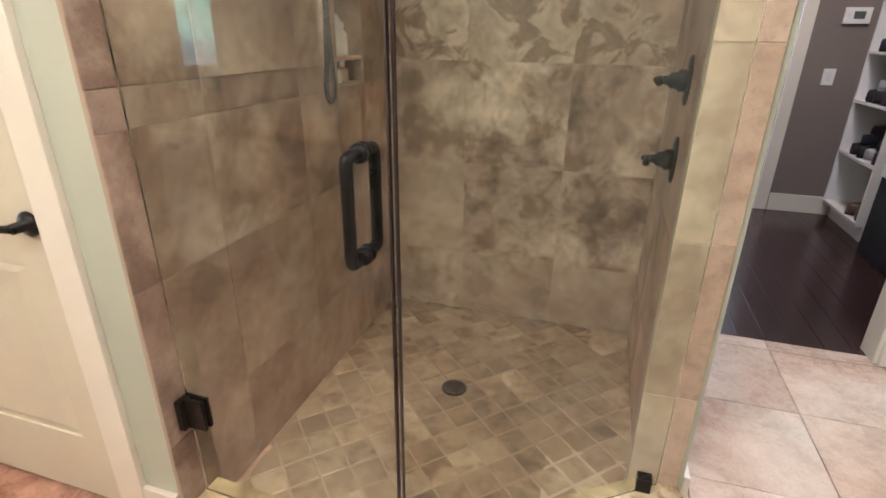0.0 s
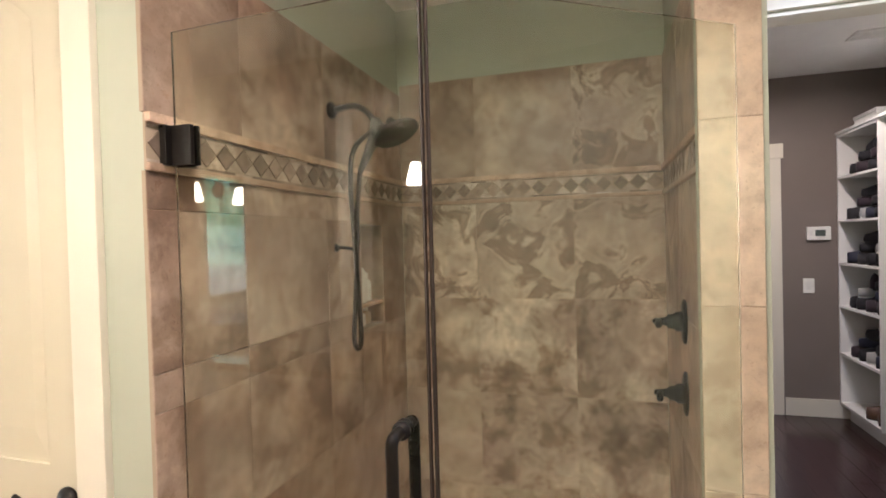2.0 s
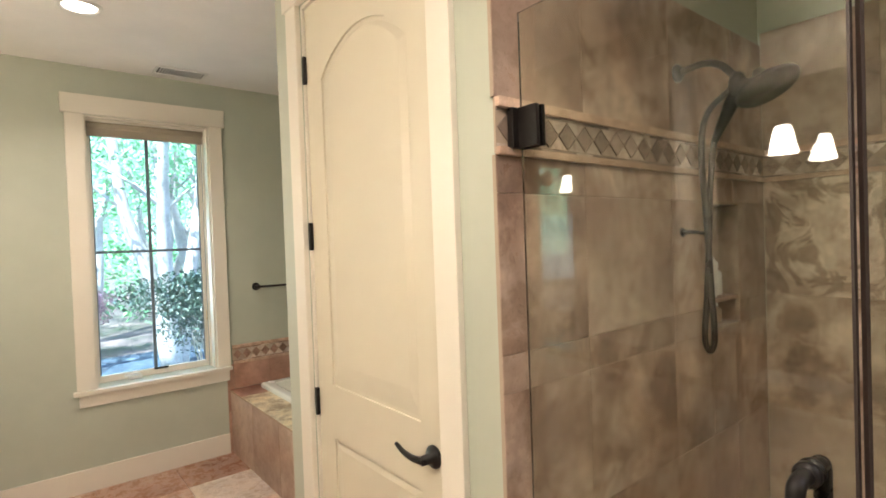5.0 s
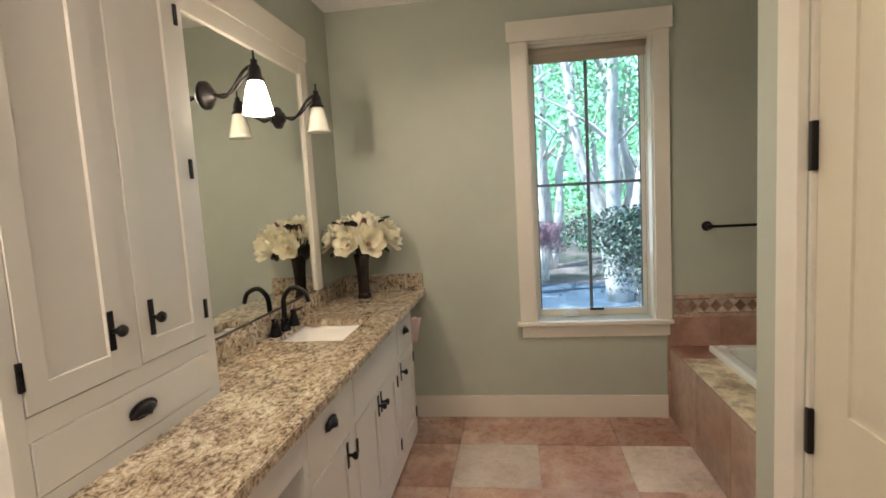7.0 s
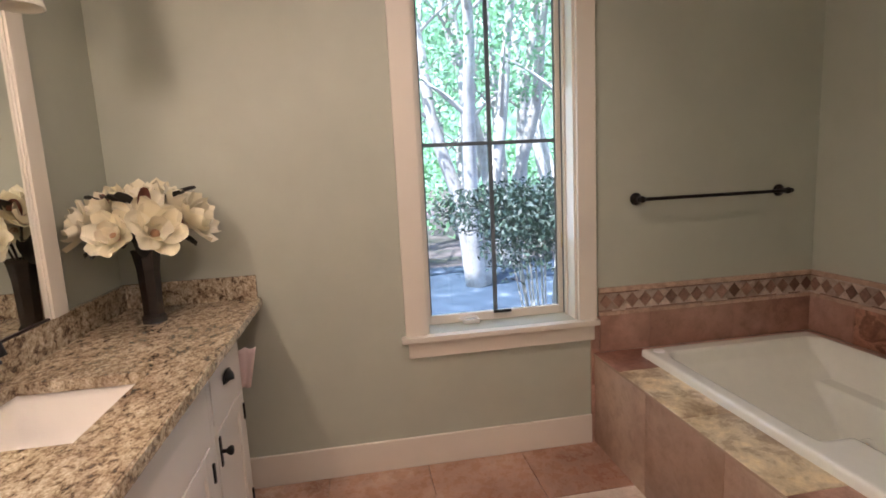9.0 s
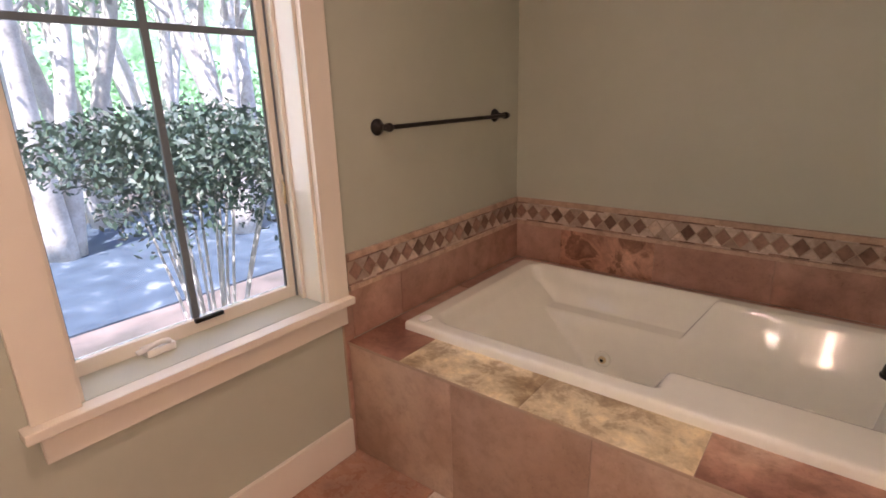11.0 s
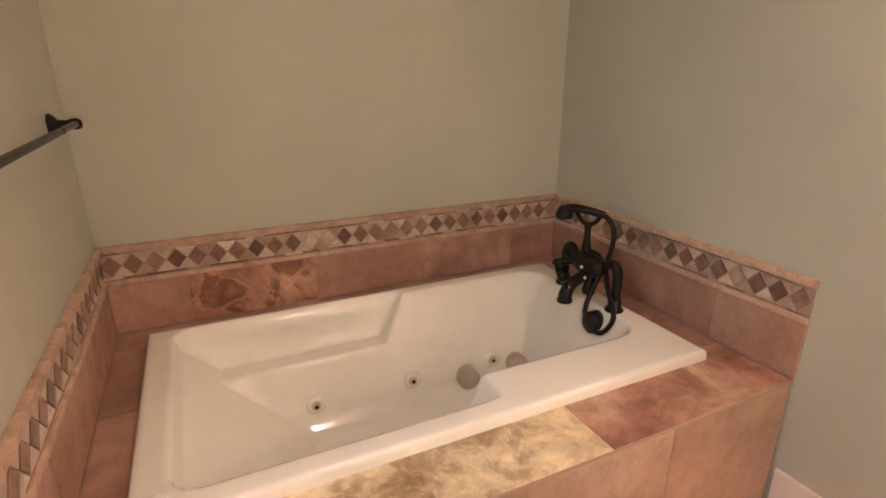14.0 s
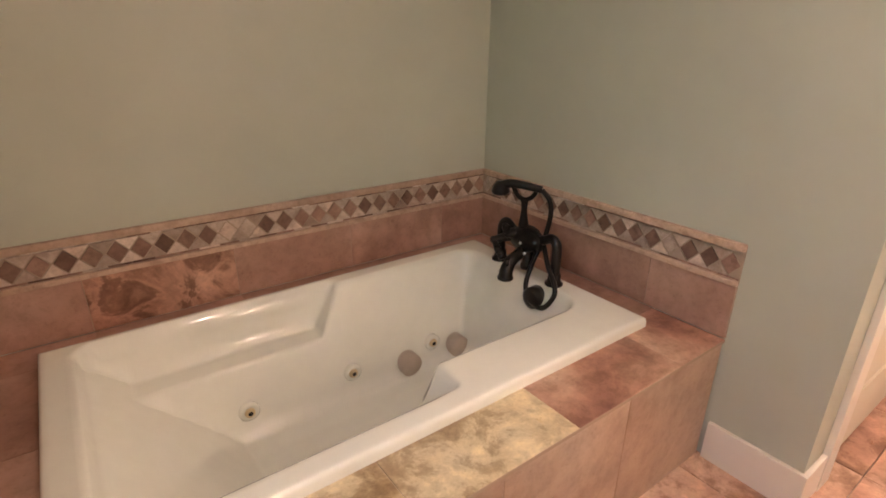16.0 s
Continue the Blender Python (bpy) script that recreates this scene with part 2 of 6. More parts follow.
TRI_TILE = travertine("border_triangle", [(0.3, (0.52, 0.38, 0.30)), (0.7, (0.80, 0.70, 0.60))], 0.5, 0.4, 8, 60, 0.5)
STONE_POST = travertine("post_travertine", [(0.30, (0.46, 0.35, 0.26)), (0.5, (0.58, 0.46, 0.36)), (0.7, (0.66, 0.56, 0.45))], 0.4, 0.35, 3.0, 40, 0.15)
DIAMOND_PALE = travertine("shower_diamond", [(0.3, (0.26, 0.19, 0.15)), (0.7, (0.44, 0.34, 0.27))], 0.6, 0.35, 8, 60, 0.55)
GROUT = painted("grout", (0.40, 0.31, 0.23), 0.9)
FLOOR_GROUT = painted("floor_grout", (0.50, 0.37, 0.28), 0.9)
GRANITE = material("granite", granite)
BRONZE = plain("oiled_bronze", (0.009, 0.007, 0.006), 0.30, 0.12, 0.25)
BRONZE.node_tree.nodes["Principled BSDF"].inputs["Specular IOR Level"].default_value = 0.3
TUBW = plain("tub_acrylic", (0.79, 0.80, 0.71), 0.16, 0.0, 0.015, 0.5)
PORCELAIN = plain("porcelain", (0.82, 0.79, 0.73), 0.08, 0.0, 0.01, 0.4)
STEEL = plain("jet_brass", (0.66, 0.54, 0.34), 0.3, 0.8)
BEIGE = plain("beige_cover", (0.50, 0.42, 0.34), 0.35, 0.2)
WOODF = material("dark_floor_wood", wood_dark)
GLASS = material("shower_glass", glass_clear)
PANE = material("window_pane", window_glass)
MIRROR = material("mirror", mirror_glass)
SHADE = material("lit_shade", lit((1.0, 0.86, 0.66), 9.0))
SHADE_OFF = plain("opal_glass", (0.80, 0.78, 0.66), 0.15, 0.0, 0.02, 0.3)
CANLIT = material("can_lens", lit((1.0, 0.90, 0.74), 1.6))
CANOFF = plain("can_lens_off", (0.45, 0.43, 0.40), 0.4)
SEAL = plain("dark_seal", (0.03, 0.018, 0.014), 0.5)
MUNTIN = plain("grey_muntin", (0.12, 0.15, 0.17), 0.4)
BLIND = painted("shade_cloth", (0.42, 0.36, 0.28), 0.8)
PLASTIC = plain("white_plastic", (0.78, 0.77, 0.74), 0.35)
VASE = plain("vase_glass", (0.014, 0.008, 0.006), 0.22, 0.0, 0.2, 0.1)
PETAL = leaf_mat("petal", (0.78, 0.70, 0.46), (0.86, 0.82, 0.66))
PETAL_IN = leaf_mat("petal_heart", (0.45, 0.20, 0.13), (0.55, 0.32, 0.18))
LEAF_RUST = plain("rust_leaf", (0.16, 0.055, 0.035), 0.6, 0.0, 0.35)
LEAFD = plain("dark_leaf", (0.018, 0.016, 0.010), 0.6, 0.0, 0.4)
WICKER = plain("black_wicker", (0.02, 0.02, 0.022), 0.55, 0, 0.3)
CLOTH = painted("white_cloth", (0.72, 0.71, 0.69), 0.9)
DARKC = plain("dark_fabric_and_duct_shade", (0.015, 0.014, 0.018), 0.8, 0, 0.4)


# ---- mesh helpers ----
def link(name, bm, mat, smooth=False):
    me = bpy.data.meshes.new(name)
    bmesh.ops.recalc_face_normals(bm, faces=bm.faces)
    bm.to_mesh(me)
    bm.free()
    me.materials.append(mat)
    if smooth:
        for p in me.polygons:
            p.use_smooth = True
    return new(name, me)


def part(name, bm, mat, parent, label="", smooth=False):
    ob = link(name, bm, mat, smooth)
    ob.parent = parent
    if label:
        ob["label"] = label
    return ob


def thing(name, label, category, at=(0, 0, 0), group=""):
    ob = new(name)
    ob.empty_display_size = 0.05
    ob.location = at
    return tagged(ob, label, category, group)


def structure(ob, label=""):
    return tagged(ob, label, "", "", "structure")


def box(bm, x0, y0, z0, x1, y1, z1, bevel=0.0):
    sub = bmesh.new() if bevel else bm
    vs = [sub.verts.new((x, y, z)) for x in (x0, x1) for y in (y0, y1) for z in (z0, z1)]
    for f in ((0, 1, 3, 2), (4, 6, 7, 5), (0, 4, 5, 1), (2, 3, 7, 6), (0, 2, 6, 4), (1, 5, 7, 3)):
        sub.faces.new([vs[i] for i in f])
    if bevel:
        bmesh.ops.bevel(sub, geom=list(sub.edges), offset=bevel, segments=2, affect="EDGES", profile=0.7)
        me = bpy.data.meshes.new("tmp")
        sub.to_mesh(me)
        sub.free()
        bm.from_mesh(me)
        bpy.data.meshes.remove(me)
    return bm


def boxes(*rows, bevel=0.0):
    bm = bmesh.new()
    for r in rows:
        box(bm, *r, bevel=bevel)
    return bm


def lathe(profile, at=(0, 0, 0), axis="z", steps=24, bm=None):
    """Turn (radius, height) pairs round an axis."""
    bm = bm or bmesh.new()
    rings = []
    for r, h in profile:
        ring = []
        for i in range(steps):
            a = 2 * math.pi * i / steps
            c, s = r * math.cos(a), r * math.sin(a)
            p = {"z": (c, s, h), "x": (h, c, s), "y": (s, h, c)}[axis]
            ring.append(bm.verts.new((p[0] + at[0], p[1] + at[1], p[2] + at[2])))
        rings.append(ring)
    for a, b in zip(rings, rings[1:]):
        for i in range(steps):
            bm.faces.new((a[i], a[(i + 1) % steps], b[(i + 1) % steps], b[i]))
    for ring in (rings[0], rings[-1]):
        bm.faces.new(ring)
    return bm


def spline(points, per=8):
    """A smooth line through the points."""
    ps = [Vector(p) for p in points]
    ps = [2 * ps[0] - ps[1]] + ps + [2 * ps[-1] - ps[-2]]
    out = []
    for i in range(1, len(ps) - 2):
        a, b, c, d = ps[i - 1:i + 3]
        for k in range(per):
            t = k / per
            out.append(0.5 * (2 * b + (c - a) * t + (2 * a - 5 * b + 4 * c - d) * t * t + (3 * b - a - 3 * c + d) * t ** 3))
    return out + [ps[-2]]


def tube(points, radius, steps=12, bm=None, per=8, smooth_line=True):
    """A tube along a line; radius may be a function of 0 to 1."""
    bm = bm or bmesh.new()
    line = spline(points, per) if smooth_line else [Vector(p) for p in points]
    rings, side = [], None
    for i, p in enumerate(line):
        d = (line[min(i + 1, len(line) - 1)] - line[max(i - 1, 0)]).normalized()
        if side is None:
            side = d.orthogonal().normalized()
        side = (side - d * side.dot(d)).normalized()
        up = d.cross(side)
        r = radius(i / (len(line) - 1)) if callable(radius) else radius
        rings.append([bm.verts.new(p + r * (math.cos(2 * math.pi * k / steps) * side + math.sin(2 * math.pi * k / steps) * up)) for k in range(steps)])
    for a, b in zip(rings, rings[1:]):
        for k in range(steps):
            bm.faces.new((a[k], a[(k + 1) % steps], b[(k + 1) % steps], b[k]))
    bm.faces.new(rings[0])
    bm.faces.new(rings[-1])
    return bm


def prism(poly, n0, n1, plane="z"):
    """A plate on a 2D outline between two heights; plane names the axis it is stacked along."""
    bm = bmesh.new()
    def at(u, v, n):
        return {"z": (u, v, n), "y": (u, n, v), "x": (n, u, v)}[plane]
    a = [bm.verts.new(at(u, v, n0)) for u, v in poly]
    b = [bm.verts.new(at(u, v, n1)) for u, v in poly]
    bm.faces.new(a)
    bm.faces.new(b)
    for i in range(len(poly)):
        j = (i + 1) % len(poly)
        bm.faces.new((a[i], a[j], b[j], b[i]))
    return bm


def chamfered(poly, n0, n1, plane, edge=0.0018):
    """A tile: an outline whose face edges are eased."""
    cx, cy = sum(p[0] for p in poly) / len(poly), sum(p[1] for p in poly) / len(poly)
    inner = []
    for u, v in poly:
        d = math.hypot(u - cx, v - cy) or 1
        k = max(0.0, (d - edge * 1.4) / d)
        inner.append((cx + (u - cx) * k, cy + (v - cy) * k))
    bm = bmesh.new()
    def at(u, v, n):
        return {"z": (u, v, n), "y": (u, n, v), "x": (n, u, v)}[plane]
    mid = n1 + (edge * 0.5 if n1 < n0 else -edge * 0.5)
    rings = [[bm.verts.new(at(u, v, n)) for u, v in ring] for ring, n in ((poly, n0), (poly, mid), (inner, n1))]
    for a, b in zip(rings, rings[1:]):
        for i in range(len(poly)):
            j = (i + 1) % len(poly)
            bm.faces.new((a[i], a[j], b[j], b[i]))
    bm.faces.new(rings[-1])
    bm.faces.new(rings[0])
    return bm


def clip(poly, a, b):
    """The part of a polygon on the left of the line from a to b."""
    out = []
    side = lambda p: (b[0] - a[0]) * (p[1] - a[1]) - (b[1] - a[1]) * (p[0] - a[0])
    for i, p in enumerate(poly):
        q = poly[(i + 1) % len(poly)]
        s, t = side(p), side(q)
        if s >= 0:
            out.append(p)
        if (s > 0 > t) or (s < 0 < t):
            k = s / (s - t)
            out.append((p[0] + k * (q[0] - p[0]), p[1] + k * (q[1] - p[1])))
    return out


def area(poly):
    return abs(sum(p[0] * q[1] - q[0] * p[1] for p, q in zip(poly, poly[1:] + poly[:1]))) / 2


def tiles(parent, name, mat, us, vs, n0, n1, plane, gap=0.0016, hole=None, split=0):
    """Rectangular tiles between the joints us and vs, round an optional hole."""
    if hole:
        us = sorted(set(us) | {hole[0], hole[1]})
        vs = sorted(set(vs) | {hole[2], hole[3]})
    back = bmesh.new()
    sink = 0.0022 if n1 > n0 else -0.0022
    for i, (u0, u1) in enumerate(zip(us, us[1:])):
        for v0, v1 in zip(vs, vs[1:]):
            if u1 - u0 < 0.012 or v1 - v0 < 0.012:
                continue
            if hole and u0 >= hole[0] - 1e-4 and u1 <= hole[1] + 1e-4 and v0 >= hole[2] - 1e-4 and v1 <= hole[3] + 1e-4:
                continue
            g = gap / 2
            lift = random.uniform(-0.0006, 0.0006)
            poly = [(u0 + g, v0 + g), (u1 - g, v0 + g), (u1 - g, v1 - g), (u0 + g, v1 - g)]
            part(name, chamfered(poly, n0, n1 + lift, plane), mat(u0, v0) if callable(mat) else mat, parent)
            lo, hi = sorted((n0, n1 - sink))
            if plane == "y":
                box(back, u0, lo, v0, u1, hi, v1)
            elif plane == "x":
                box(back, lo, u0, v0, hi, u1, v1)
            else:
                box(back, u0, v0, lo, u1, v1, hi)
    bmesh.ops.remove_doubles(back, verts=back.verts, dist=0.0002)
    part("grout", back, GROUT, parent)


def steps_from(a, b, first, pitch):
    """Joints from a to b, with one at first."""
    k = math.ceil((a - first) / pitch)
    out, x = [a], first + k * pitch
    while x < b - 1e-6:
        if x > a + 1e-6:
            out.append(x)
        x += pitch
    return out + [b]


def border(parent, u0, u1, z0, z1, n, out, plane, pitch=0.068, dark=None):
    """A listello: two rounded rails and a row of diamonds set in pale triangles. out: which way it stands from the wall."""
    rail = 0.024
    dark = dark or DIAMOND
    def bar(za, zb, deep):
        bm = bmesh.new()
        lo, hi = sorted((n, n + out * deep))
        if plane == "y":
            box(bm, u0, lo, za, u1, hi, zb, 0.006)
        else:
            box(bm, lo, u0, za, hi, u1, zb, 0.006)
        part("rail", bm, STONE_PALE, parent, "pale rounded stone rail")
    bar(z1 - rail, z1, 0.020)
    bar(z0, z0 + rail * 0.8, 0.018)
    a, b = z0 + rail * 0.8, z1 - rail
    count = max(1, round((u1 - u0) / pitch))
    w = (u1 - u0) / count
    strip = 0.008
    lo, hi = sorted((n, n + out * 0.006))
    part("bed", boxes((u0, lo, z0 + 0.004, u1, hi, z1 - 0.004)) if plane == "y" else boxes((lo, u0, z0 + 0.004, hi, u1, z1 - 0.004)), GROUT, parent)
    for za, zb in ((a, a + strip), (b - strip, b)):
        for k in range(count):
            poly = [(u0 + k * w + 0.001, za + 0.001), (u0 + (k + 1) * w - 0.001, za + 0.001), (u0 + (k + 1) * w - 0.001, zb - 0.001), (u0 + k * w + 0.001, zb - 0.001)]
            part("strip_tile", prism(poly, n, n + out * 0.009, plane), dark if random.random() < 0.6 else TRI_TILE, parent)
    a, b = a + strip, b - strip
    m, h = (a + b) / 2, (b - a) / 2
    g = 0.0016
    for k in range(count):
        c = u0 + (k + 0.5) * w
        poly = [(c - w * 0.44, m), (c, m - h * 0.88), (c + w * 0.44, m), (c, m + h * 0.88)]
        part("diamond_tile", prism(poly, n, n + out * (0.010 + random.uniform(0, 0.001)), plane), dark if random.random() < 0.93 else TRI_TILE, parent)
        for zz, s in ((a, 1), (b, -1)):
            poly = [(c + g, zz), (c + w - g, zz), (c + w / 2, m - s * g * 1.5)]
            if k < count - 1:
                part("triangle_tile", prism(poly, n, n + out * 0.0095, plane), TRI_TILE, parent)


# ---- structure ----
XW, YS, YT, XE = -4.32, -0.80, 2.485, -2.436      # window wall, vanity wall, tub wall, tub's end wall
YD = 0.975                                         # wall with the water closet's door
XL, XR, YB = -1.19, 0.035, 2.515                   # shower's tiled faces
YC, XEAST = 2.60, 1.75                             # closet's door wall, far wall
ZC = CEIL

# floor slab with stone tiles on it
floor = structure(link("floor", boxes((-4.55, -1.0, -0.16, 1.95, 2.66, -0.012)), FLOOR_GROUT), "travertine tile floor")
ceiling = structure(link("ceiling", boxes((-4.55, -1.0, ZC, 1.95, 2.72, ZC + 0.15)), CEILING), "plain white painted ceiling")

WY0, WY1, WZ0, WZ1 = 0.462, 1.198, 0.640, 2.376
wall_west = structure(link("wall_west", boxes((XW - 0.2, -1.0, -0.1, XW, WY0, ZC), (XW - 0.2, WY1, -0.1, XW, 2.7, ZC),
    (XW - 0.2, WY0, -0.1, XW, WY1, WZ0), (XW - 0.2, WY0, WZ1, XW, WY1, ZC)), WALL), "sage green painted wall with a window")
wall_south = structure(link("wall_south", boxes((XW, -1.0, -0.1, 1.95, YS, ZC)), WALL), "sage green painted wall behind the vanity")
wall_east = structure(link("wall_east", boxes((XEAST, YS, -0.1, 1.95, 2.6, ZC)), WALL), "sage green painted wall")
wall_north = structure(link("wall_north", boxes((XW, YT, -0.1, XE, 2.7, ZC)), WALL), "sage green painted wall above the bathtub")
wall_tub_end = structure(link("wall_tub_end", boxes((XE, YD, -0.1, XE + 0.11, 2.7, ZC)), WALL), "sage green painted wall at the bathtub's end")
DX0, DX1, DZ = -2.205, -1.415, 2.40
wall_door = structure(link("wall_door", boxes((XE + 0.11, YD, -0.1, DX0, YD + 0.12, ZC), (DX1, YD, -0.1, XL - 0.012, YD + 0.12, ZC),
    (DX0, YD, DZ, DX1, YD + 0.12, ZC)), WALL), "pale sage painted wall round a closed door")
NY0, NY1, NZ0, NZ1 = 2.025, 2.265, 1.148, 1.608
wall_shower_left = structure(link("wall_shower_left", boxes((XL - 0.13, YD + 0.12, -0.1, XL - 0.012, NY0, ZC), (XL - 0.13, NY1, -0.1, XL - 0.012, 2.7, ZC),
    (XL - 0.13, NY0, -0.1, XL - 0.012, NY1, NZ0), (XL - 0.13, NY0, NZ1, XL - 0.012, NY1, ZC), (XL - 0.16, NY0 - 0.02, NZ0 - 0.02, XL - 0.131, NY1 + 0.02, NZ1 + 0.02)), WALL),
    "shower wall with a niche, sage paint above stone tiles")
wall_shower_back = structure(link("wall_shower_back", boxes((XL - 0.012, YB + 0.012, -0.1, XR + 0.012, 2.7, ZC)), WALL), "shower wall, sage paint above stone tiles")
PY = 1.475
wall_shower_right = structure(link("wall_shower_right", boxes((XR + 0.012, PY + 0.012, -0.1, 0.16, 2.7, ZC), (0.004, PY + 0.012, -0.1, XR + 0.012, PY + 0.07, ZC)), WALL),
    "shower end wall with a stone-faced end")
CX0, CX1, CZ = 0.28, 1.105, 2.45
wall_closet = structure(link("wall_closet", boxes((0.16, YC, -0.1, CX0, YC + 0.12, ZC + 0.1), (CX1, YC, -0.1, 2.2, YC + 0.12, ZC + 0.1), (CX0, YC, CZ, CX1, YC + 0.12, ZC + 0.1)), WALL),
    "sage green wall with the closet's doorway")

# closet room
closet_floor = structure(link("closet_floor", boxes((-0.3, YC + 0.06, -0.16, 2.4, 5.2, -0.012)), GROUT), "dark stained wooden floor")
closet_ceiling = structure(link("closet_ceiling", boxes((-0.3, YC + 0.12, 2.78, 2.4, 5.2, 2.9)), CEILING), "white closet ceiling")
YK = 4.97
KX0, KX1, KZ = 0.37, 1.10, 2.12
wall_closet_back = structure(link("wall_closet_back", boxes((-0.3, YK, -0.1, KX0, YK + 0.12, 2.78), (KX1, YK, -0.1, 2.4, YK + 0.12, 2.78), (KX0, YK, KZ, KX1, YK + 0.12, 2.78)), CLOSET),
    "brown painted closet wall")
wall_closet_east = structure(link("wall_closet_east", boxes((2.08, YC + 0.12, -0.1, 2.2, YK, 2.78)), CLOSET), "brown painted closet wall")
wall_closet_west = structure(link("wall_closet_west", boxes((-0.3, YC + 0.12, -0.1, -0.2, YK, 2.78)), CLOSET), "brown painted closet wall")
room_beyond = structure(link("wall_beyond", boxes((-0.3, 6.2, -0.1, 2.4, 6.3, 2.78), (-0.3, YK + 0.12, 2.78, 2.4, 6.3, 2.9), (-0.3, YK + 0.12, -0.1, -0.2, 6.2, 2.78), (2.2, YK + 0.12, -0.1, 2.3, 6.2, 2.78), (-0.3, YK + 0.12, -0.1, 2.3, 6.2, -0.01)), SHELFW), "white room beyond the closet")
# unseen bluish fill, added so that the far doorway looks bright
spot_down("beyond_fill", 0.8, 5.7, 2.75, 12.0, 0.4, (0.75, 0.86, 1.0))


def baseboard(name, *rows):
    bm = bmesh.new()
    for r in rows:
        box(bm, *r, bevel=0.004)
    return structure(link(name, bm, TRIM), "cream painted wooden baseboard")


BH = 0.145
baseboard("baseboard_west", (XW, YS + 0.002, 0.0, XW + 0.016, 1.262, BH))
baseboard("baseboard_tub_end", (XE - 0.016, YD - 0.016, 0, XE, 1.262, BH))
baseboard("baseboard_door_left", (XE, YD - 0.016, 0, DX0 - 0.09, YD, BH))
baseboard("baseboard_door_right", (DX1 + 0.09, YD - 0.016, 0, XL - 0.02, YD, BH))
baseboard("baseboard_post", (0.16, PY, 0, 0.176, 2.6, BH))
baseboard("baseboard_closet", (CX1 + 0.1, YC - 0.016, 0, XEAST, YC, BH))
baseboard("baseboard_closet_back", (KX1 + 0.1, YK - 0.016, 0, 2.08, YK, BH))
baseboard("baseboard_east", (XEAST - 0.016, YS, 0, XEAST, YC, BH))


def casing(name, x0, x1, top, y, out, head=0.145, width=0.09, over=0.018, zfloor=0.0):
    """Door trim on a wall at y: two legs and a taller head with a thin cap."""
    ob = structure(new(name), "cream painted door casing")
    lo, hi = sorted((y, y + out * 0.02))
    part("leg", boxes((x0 - width, lo, zfloor, x0, hi, top), bevel=0.003), TRIM, ob)
    part("leg", boxes((x1, lo, zfloor, x1 + width, hi, top), bevel=0.003), TRIM, ob)
    lo2, hi2 = sorted((y, y + out * 0.026))
    part("head", boxes((x0 - width - over, lo2, top + 0.001, x1 + width + over, hi2, top + head), bevel=0.003), TRIM, ob)
    return ob


casing("door_casing", DX0, DX1, DZ, YD, -1)
casing("closet_casing", CX0 + 0.02, CX1, CZ, YC, -1, 0.16, 0.10)
casing("far_casing", KX0, KX1, KZ, YK, -1, 0.12, 0.09)
structure(link("closet_jamb", boxes((CX0, YC, 0, CX0 + 0.02, YC + 0.13, CZ), (CX1 - 0.018, YC + 0.001, 0, CX1, YC + 0.13, CZ), (CX0, YC + 0.001, CZ - 0.018, CX1, YC + 0.13, CZ - 0.001), bevel=0.002), TRIM), "cream door jamb")
structure(link("door_jamb", boxes((DX0, YD + 0.003, 0, DX0 + 0.012, YD + 0.118, DZ), (DX1 - 0.012, YD + 0.003, 0, DX1, YD + 0.118, DZ), (DX0, YD + 0.003, DZ - 0.012, DX1, YD + 0.118, DZ), bevel=0.001), TRIM), "cream door jamb")


